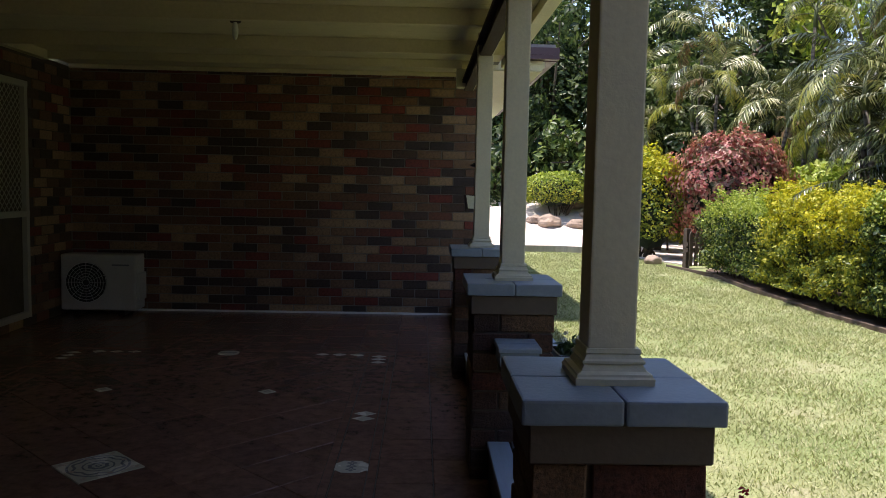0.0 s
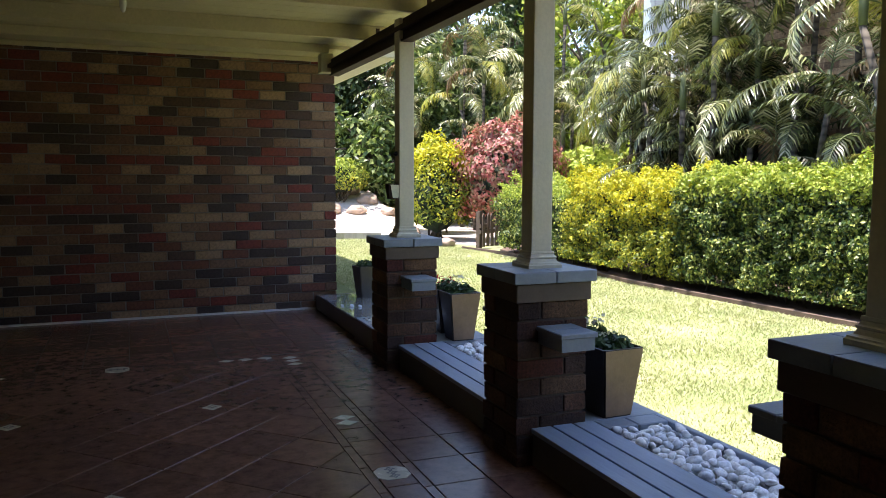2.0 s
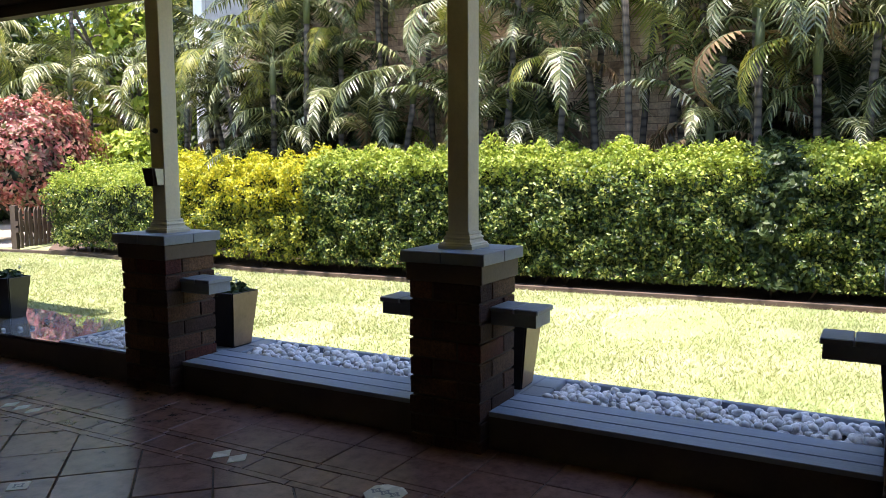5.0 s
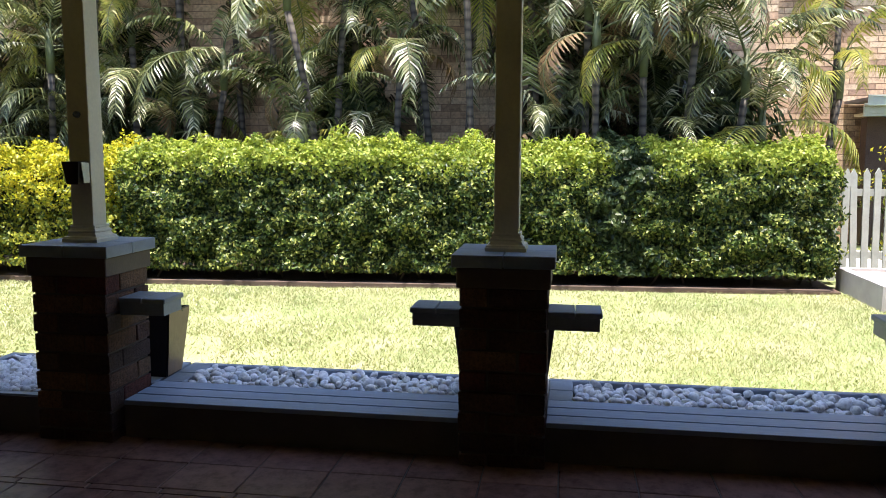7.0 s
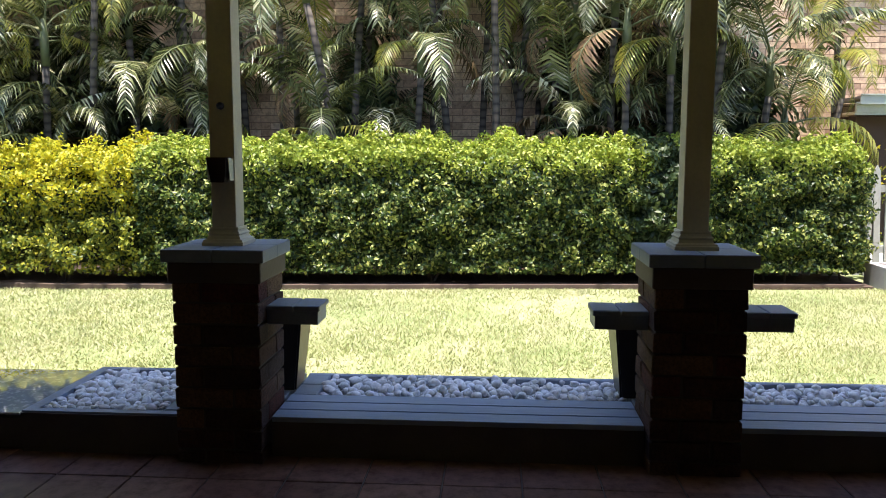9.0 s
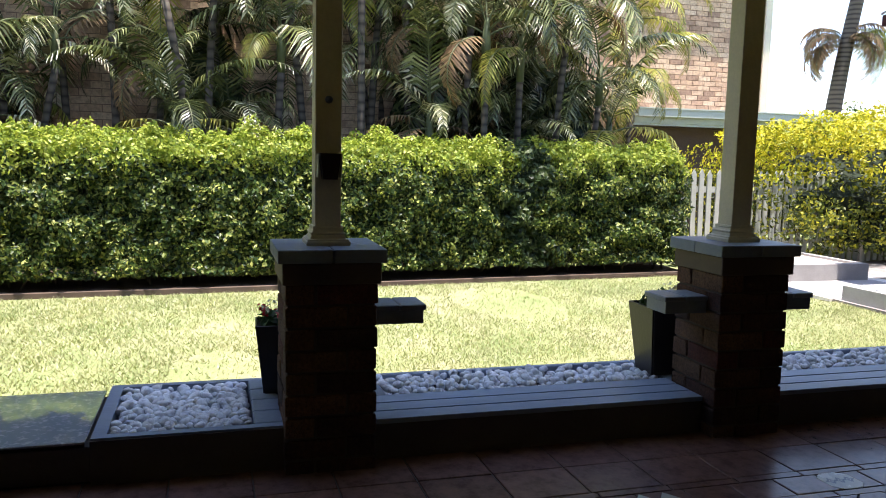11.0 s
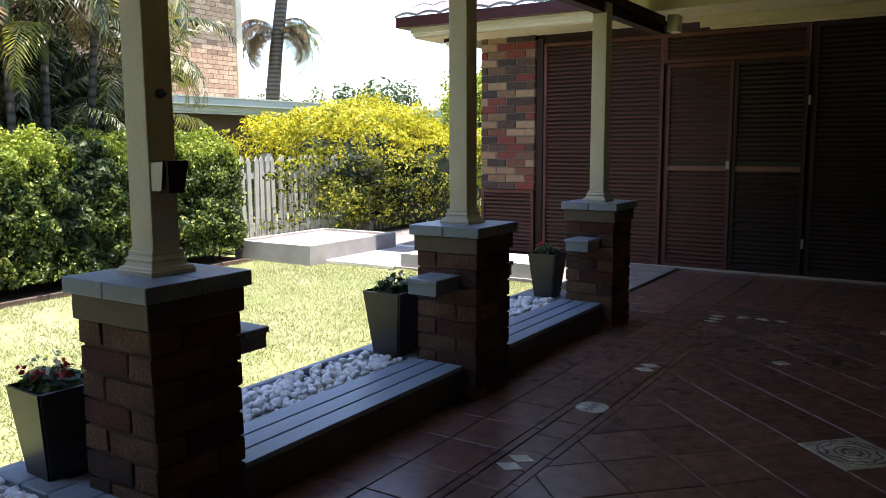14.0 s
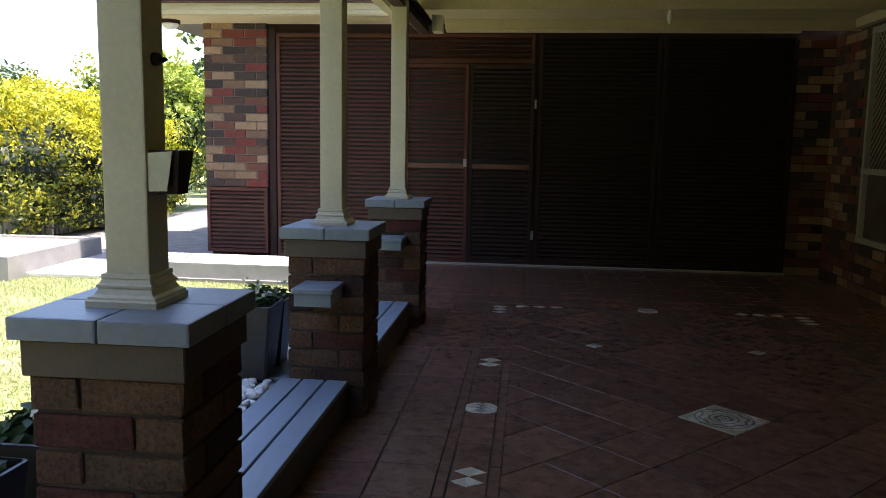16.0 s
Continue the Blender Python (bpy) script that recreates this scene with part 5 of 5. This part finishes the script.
wv.bands_direction = "Z"
wv.inputs["Scale"].default_value, wv.inputs["Distortion"].default_value, wv.inputs["Detail"].default_value = 3.2, 1.2, 3
tcn = n_.new("ShaderNodeTexCoord")
l_.new(tcn.outputs["Object"], wv.inputs["Vector"])
l_.new(ramp(n_, l_, wv.outputs["Fac"], ((0.0, (0.03, 0.024, 0.018)), (0.3, (0.075, 0.062, 0.046)), (1.0, (0.105, 0.088, 0.066)))), b_.inputs["Base Color"])
bump(n_, l_, b_, wv.outputs["Fac"], 0.15, 0.01)


def frond_mesh(seed, length, droop, width, material, pairs=32):
    """An arching rib with two rows of narrow drooping leaflets."""
    r = np.random.default_rng(seed)
    t = np.linspace(0, 1, 14)
    ang = 1.05 - droop * t ** 1.3
    dx, dz = np.cos(ang), np.sin(ang)
    x = np.concatenate([[0], np.cumsum(dx[:-1])]) * length / 13
    z = np.concatenate([[0], np.cumsum(dz[:-1])]) * length / 13
    V, F = [], []
    for k in range(pairs):
        s = 0.14 + 0.86 * k / pairs
        px, pz, pa = np.interp(s, t, x), np.interp(s, t, z), np.interp(s, t, ang)
        L = width * (0.35 + 0.65 * math.sin(min(1, s * 1.15 + 0.12) * math.pi) ** 0.7) * r.uniform(0.85, 1.12)
        for sg in (-1, 1):
            fwd = 0.45 + 0.5 * s + r.normal(0, 0.06)
            d = Vector((math.cos(pa) * math.sin(fwd), sg * math.cos(fwd), math.sin(pa) * math.sin(fwd) + 0.15))
            d.normalize()
            p = Vector((px, 0, pz))
            w = 0.016 + 0.008 * L
            side = Vector((math.cos(pa), 0, math.sin(pa)))
            q1 = p + d * L * 0.5 + Vector((0, 0, -0.05 * L))
            q2 = p + d * L * 0.92 + Vector((0, 0, -(0.35 + r.uniform(0, 0.3)) * L))
            i = len(V)
            V += [p - side * w * 0.5, p + side * w * 0.5, q1 + side * w, q1 - side * w, q2]
            F += [(i, i + 1, i + 2), (i, i + 2, i + 3), (i + 3, i + 2, i + 4)]
    me_ob = from_arrays("frond", np.array([tuple(v) for v in V]), np.array(F), material)
    rib = bmesh.new()
    tube_bm([(a, 0, b) for a, b in zip(x, z)], list(np.linspace(0.016, 0.003, 14)), 5, rib)
    me2 = bpy.data.meshes.new("rib")
    rib.to_mesh(me2)
    rib.free()
    bm = bmesh.new()
    bm.from_mesh(me_ob.data)
    nf = len(bm.faces)
    bm.from_mesh(me2)
    bm.faces.ensure_lookup_table()
    for f in bm.faces[nf:]:
        f.material_index = 1
    bm.to_mesh(me_ob.data)
    bm.free()
    me = me_ob.data
    me.materials.append(RIB)
    bpy.data.objects.remove(me_ob)
    return me


FRONDS = [frond_mesh(60 + i, L, dr, w, m) for i, (L, dr, w, m) in enumerate(((1.9, 1.8, 0.50, PALM_LEAF), (2.2, 2.2, 0.56, PALM_LEAF), (1.7, 2.6, 0.48, PALM_LEAF), (2.1, 1.5, 0.52, PALM_LEAF), (1.8, 2.4, 0.48, PALM_YEL), (1.5, 2.9, 0.40, PALM_DRY)))]


def palm(x, y, h, n, seed, scale=1.0, stems=1, gold=False, label="slender garden palm with arching fronds behind the hedge"):
    p = tagged(empty("palm", (x, y, 0)), label, "palm", "garden palms")
    r = np.random.default_rng(seed)
    for s in range(stems):
        ox, oy = (0, 0) if s == 0 else (r.normal(0, 0.28), r.normal(0, 0.28))
        hh = h * (1 if s == 0 else r.uniform(0.5, 0.9))
        lx, ly = r.normal(0, 0.12, 2) * hh * 0.5
        pts = [(ox + lx * t * t, oy + ly * t * t, hh * t - 0.05) for t in np.linspace(0, 1, 7)]
        part("trunk", tube_bm(pts, [0.06, 0.046, 0.042, 0.04, 0.038, 0.037, 0.038], 10), PTRUNK, p)
        tx, ty, tz = pts[-1]
        part("crownshaft", tube_bm([(tx, ty, tz), (tx, ty, tz + 0.25), (tx, ty, tz + 0.5)], [0.042, 0.048, 0.024], 10), RIB, p, "green crown shaft")
        m = n if s == 0 else max(5, n - 4)
        for k in range(m):
            a = k * 137.5 + r.uniform(-20, 20)
            q = (k / m)
            i = 4 if gold and k % 3 else int(r.choice(4)) if q > 0.34 else int(r.choice([2, 4, 5, 1]))
            o = new("frond", FRONDS[i])
            o.parent = p
            sc = scale * r.uniform(0.65, 1.0)
            o.matrix_basis = Matrix.Translation((tx, ty, tz + 0.25 + 0.2 * q)) @ Matrix.Rotation(radians(a), 4, "Z") @ Matrix.Rotation(radians(55 - 75 * q + r.normal(0, 8)), 4, "Y") @ Matrix.Scale(sc, 4)
    return p


# (x, y, trunk height, fronds, stems): a row close behind the hedge, then the garden beyond the lawn
# The four 14-frond palms are added: crowns out of view shade the row.
PALMS = ((6.5, 2.7, 1.9, 12, 2), (6.9, 3.4, 1.2, 11, 3), (6.6, 4.2, 2.7, 12, 2), (7.1, 4.7, 3.6, 13, 2), (6.5, 4.6, 1.3, 10, 1), (7.2, 3.6, 3.0, 12, 2), (6.9, 5.9, 4.0, 13, 1), (6.5, 6.3, 2.1, 12, 1), (7.2, 6.7, 1.2, 10, 2), (6.6, 7.0, 3.4, 13, 2), (7.1, 7.5, 1.9, 11, 1), (6.9, 8.9, 3.7, 13, 2), (6.6, 9.4, 1.7, 12, 2), (7.2, 9.7, 2.6, 12, 2), (6.7, 10.3, 1.2, 11, 3), (7.0, 11.0, 3.2, 13, 2), (6.8, 11.8, 1.9, 12, 2), (8.5, 1.1, 3.0, 12, 2), (6.4, 3.2, 2.6, 12, 2), (7.3, 4.2, 2.0, 12, 3), (7.4, 5.6, 3.3, 12, 2), (7.4, 8.4, 3.4, 12, 2), (7.4, 7.0, 3.2, 12, 2), (7.4, 6.2, 4.2, 13, 1), (7.4, 9.2, 4.4, 13, 1), (6.4, 7.3, 1.2, 10, 1), (6.4, 10.9, 2.4, 12, 2), (7.3, 10.6, 2.0, 12, 3), (6.5, 9.9, 3.1, 12, 2), (7.3, 9.1, 1.5, 11, 2), (6.4, 5.4, 3.2, 12, 1), (7.4, 11.6, 2.7, 12, 3), (7.4, 5.0, 2.9, 12, 2), (7.1, 5.2, 4.9, 14, 1), (7.2, 7.9, 4.9, 14, 1), (7.1, 10.2, 4.8, 14, 1), (7.2, 3.1, 4.7, 14, 1),
         (8.9, 14.8, 4.4, 12, 2), (10.5, 16.5, 4.6, 10, 1), (8.6, 17.5, 4.8, 10, 2), (7.0, 19.5, 4.6, 10, 1), (7.0, 18.3, 3.4, 11, 3), (9.0, 18.6, 3.0, 11, 2), (5.6, 20.4, 3.8, 11, 3), (9.8, 15.2, 3.4, 11, 2), (7.6, 16.8, 2.6, 10, 2))
# Added dark fill: the deep shade behind the palms, put into leaf colour.
for k, (x, y, rad) in enumerate(((7.35, 3.0, 1.0), (7.4, 4.4, 0.5), (7.4, 7.0, 0.5), (7.35, 9.6, 0.7), (7.4, 11.0, 1.0))):
    bush("shrub", (x, y, 1.1), (0.32, rad, 1.25), 3600, 200 + k, LEAF_D, "dark fill shrub under the palms, shade in its leaf colour", 0.14, None, 0.4)
for k, (x, y, h, n, s) in enumerate(PALMS):
    palm(x, y, h, n, 70 + k, 0.85 if y < 13 else 1.0, s, y < 1.5)

# ---- trees behind
BARK = plain("tree_bark", (0.12, 0.095, 0.07), 0.95, 4, 0.3, 30, 1.0)


def tree(x, y, h, rad, n, seed, material, label, size=0.2, trunk=0.14, zlow=0.3):
    t_ = tagged(empty("tree", (x, y, 0)), label, "tree", "garden trees")
    r = np.random.default_rng(seed)
    bm = bmesh.new()
    top = (r.normal(0, 0.3), r.normal(0, 0.3), h * 0.85)
    tube_bm([(0, 0, -0.1), (top[0] * 0.3, top[1] * 0.3, h * 0.3), (top[0] * 0.7, top[1] * 0.7, h * 0.6), top], [trunk, trunk * 0.8, trunk * 0.5, 0.03], 9, bm)
    ends = []
    for k in range(16):
        a, z0 = k * 2.4, h * r.uniform(0.25, 0.7)
        e = (math.cos(a) * rad * r.uniform(0.5, 0.95), math.sin(a) * rad * r.uniform(0.5, 0.95), h * r.uniform(zlow, 0.98))
        tube_bm([(top[0] * z0 / h, top[1] * z0 / h, z0), (e[0] * 0.5, e[1] * 0.5, (z0 + e[2]) / 2 + 0.2), e], [trunk * 0.45, trunk * 0.28, 0.015], 6, bm)
        ends.append(e)
    part("trunk", bm, BARK, t_)
    c = np.array(ends + [top, (top[0] * 0.6, top[1] * 0.6, h * 0.7), (0, 0, h * 0.55)])
    extra = c[r.integers(0, len(c), 34)] * r.uniform(0.6, 1.05, (34, 1)) + r.normal(0, rad * 0.16, (34, 3))
    c = np.concatenate([c, extra])
    i = r.integers(0, len(c), n)
    d = r.normal(0, 1, (n, 3))
    d /= np.linalg.norm(d, axis=1, keepdims=True)
    P = c[i] + d * (rad * 0.26 * r.uniform(0.35, 1.0, (n, 1)) ** 0.5) * (0.7 + 0.6 * ((i * 37) % 10) / 10)[:, None]
    P[:, 2] = np.maximum(P[:, 2], 0.15)
    leaf_thing(t_, "crown", P, d + (0, 0, 0.4), size, seed, material, 0.7, 0.5, 0.4)
    return t_


TREES = ((1.4, 25.5, 7.5, 2.8, 9000, LEAF_D), (4.3, 24.0, 7.0, 2.6, 9000, LEAF_D), (6.8, 23.5, 7.5, 2.6, 9000, LEAF_T), (9.6, 23.0, 8.0, 2.8, 9000, LEAF_D), (12.6, 21.0, 8.0, 2.8, 9000, LEAF_L), (5.4, 21.2, 3.0, 1.8, 6000, LEAF_T), (8.0, 20.6, 2.8, 1.7, 5500, LEAF_D), (11.0, 19.0, 6.5, 2.3, 7500, LEAF_L), (2.2, 22.2, 3.4, 1.9, 6000, LEAF_D), (13.5, 17.2, 7.0, 2.5, 7500, LEAF_D), (15.5, 23.5, 9.0, 3.2, 8000, LEAF_T), (-2.0, 24.5, 8.0, 3.0, 6000, LEAF_D), (3.0, 28.0, 9.5, 3.4, 11000, LEAF_T), (6.0, 27.0, 9.5, 3.3, 11000, LEAF_D), (9.0, 27.5, 10.0, 3.5, 11000, LEAF_T), (12.0, 26.0, 10.0, 3.4, 11000, LEAF_D), (0.3, 29.5, 9.0, 3.2, 9000, LEAF_T), (14.8, 20.3, 8.5, 3.0, 9000, LEAF_T), (7.6, 25.2, 5.0, 2.6, 8000, LEAF_D), (10.8, 24.6, 5.0, 2.6, 8000, LEAF_D))
for k, (x, y, h, rd, n, m) in enumerate(TREES):
    tree(x, y, h, rd, n, 100 + k, m, "dense leafy garden tree beyond the lawn", 0.22, zlow=0.12)
for k, (x, y, h, rd, m) in enumerate(((16, -13.5, 2.9, 2.0, LEAF_G), (20, -19, 3.6, 2.6, LEAF_D), (12.5, -15.5, 3.1, 2.0, LEAF_G), (9.0, -13.0, 3.2, 2.0, LEAF_G), (24, -18, 3.6, 2.6, LEAF_G), (15, -22, 4.0, 3.0, LEAF_M), (6.4, -10.0, 4.4, 2.0, LEAF_G))):
    tree(x, y, h, rd, 5000, 130 + k, m, "leafy tree beyond the fence", 0.2, zlow=0.3)

# tall palm with hanging dead fronds beyond the neighbour's roof
tp = tagged(empty("tall_palm", (16.6, -10.0, 0)), "tall palm trunk with hanging dry fronds", "palm")
tp.scale = (1.3, 1.3, 1.3)
part("trunk", tube_bm([(0.18, 0.25, 0), (0.1, 0.14, 1.6), (0.0, 0, 3.2), (-0.15, -0.21, 5.0), (-0.25, -0.35, 6.5)], [0.2, 0.17, 0.15, 0.13, 0.12], 14), PTRUNK, tp)
for k in range(26):
    o = new("dry_frond", FRONDS[5] if k % 4 else FRONDS[4])
    o.parent = tp
    side = 1 if k % 2 else -1
    a = 144 - 90 * side + 40 * math.sin(k * 1.7)
    o.matrix_basis = Matrix.Translation((0.08, -0.05, 3.55 + 0.12 * math.sin(k))) @ Matrix.Rotation(radians(a), 4, "Z") @ Matrix.Rotation(radians(35 + 25 * math.sin(k * 2.3)), 4, "Y") @ Matrix.Scale(0.85, 4)
for k in range(16):
    o = new("frond", FRONDS[k % 4])
    o.parent = tp
    o.matrix_basis = Matrix.Translation((-0.25, -0.35, 6.5)) @ Matrix.Rotation(radians(k * 137.5), 4, "Z") @ Matrix.Rotation(radians(40 - k * 5), 4, "Y") @ Matrix.Scale(1.2, 4)

# ---- the neighbour's house
HX, HY = 10.5, -2.7
WX, WY = 7.75, 2.0          # the near wing
nb = tagged(empty("neighbour_house"), "two-storey neighbouring house in pale brick with a low side roof", "house")
part("wall", box_bm(HX + 0.012, 17, HY + 0.012, WY, -0.1, 6.2), MORTAR_PALE, nb, "pale brick walls")
part("wing_wall", box_bm(WX + 0.012, 17, WY + 0.004, 13.0, -0.1, 6.2), MORTAR_PALE, nb, "pale brick walls of the near wing")
for tag, x, y0, y1 in (("bricks", HX, HY, WY), ("wing_bricks", WX, WY, 12.0)):
    j = bmesh.new()
    for u, l, z in wall_courses(y0, min(y1, 12.0), 0.0, 5.2):
        add_box(j, x, x + 0.05, u - l / 2, u + l / 2, z - BH / 2, z + BH / 2)
    tagged(link(tag, j, BRICK_PALE, nb), kind="stuff")
part("corner_board", box_bm(HX - 0.03, HX + 0.09, HY - 0.13, HY + 0.02, 0, 6.2, 0.01), CREAM, nb, "cream corner downpipe board")
part("roof", box_bm(HX - 0.6, 17.5, HY - 0.6, WY - 0.01, 6.2, 6.4), ROOF, nb)
part("wing_roof", box_bm(WX - 0.6, 17.5, WY, 13.6, 6.2, 6.4), ROOF, nb)
part("low_wall", box_bm(HX - 0.55, HX - 0.3, -11.0, 0.2, -0.1, 1.81), BRICK_STUFF, nb, "darker lower brick wall")
part("low_soffit", box_bm(HX - 0.95, HX - 0.3, -11.2, 0.3, 1.82, 1.86), CREAM, nb, "cream eave lining")
b = bmesh.new()
for x0, x1, z0, z1 in ((-0.97, -0.95, 1.80, 1.96), (-1.0, -0.97, 1.84, 1.98), (-1.1, -1.0, 1.94, 1.955), (-1.12, -1.1, 1.94, 2.06), (-1.14, -1.1, 2.06, 2.08)):
    add_box(b, HX + x0, HX + x1, -11.3, 0.4, z0, z1)
part("low_gutter", b, plain("pale_green_gutter", (0.42, 0.47, 0.40), 0.4, 4, 0.08, 50, 0.1), nb, "pale green gutter and fascia")
part("low_roof", box_bm(HX - 1.0, HX - 0.01, -11.2, 0.35, 2.02, 2.06), ROOF, nb)
HX = WX
for y0, y1, z0, z1 in ((12.35, 12.8, 2.4, 3.4),):
    wdw = part("window", box_bm(HX - 0.03, HX + 0.02, y0, y1, z0, z1), WHITE, nb, "white framed upper window")
    part("pane", box_bm(HX - 0.04, HX - 0.031, y0 + 0.07, y1 - 0.07, z0 + 0.07, z1 - 0.07), GLASS, wdw)
part("side_panel", box_bm(HX - 0.02, HX + 0.011, 12.0, 12.92, -0.1, 6.0), CONCRETE, nb, "pale grey rendered wall panel")
part("corner_column", box_bm(WX - 0.1, WX + 0.1, 12.92, 13.12, 0, 6.0, 0.01), WHITE, nb, "white painted corner column")
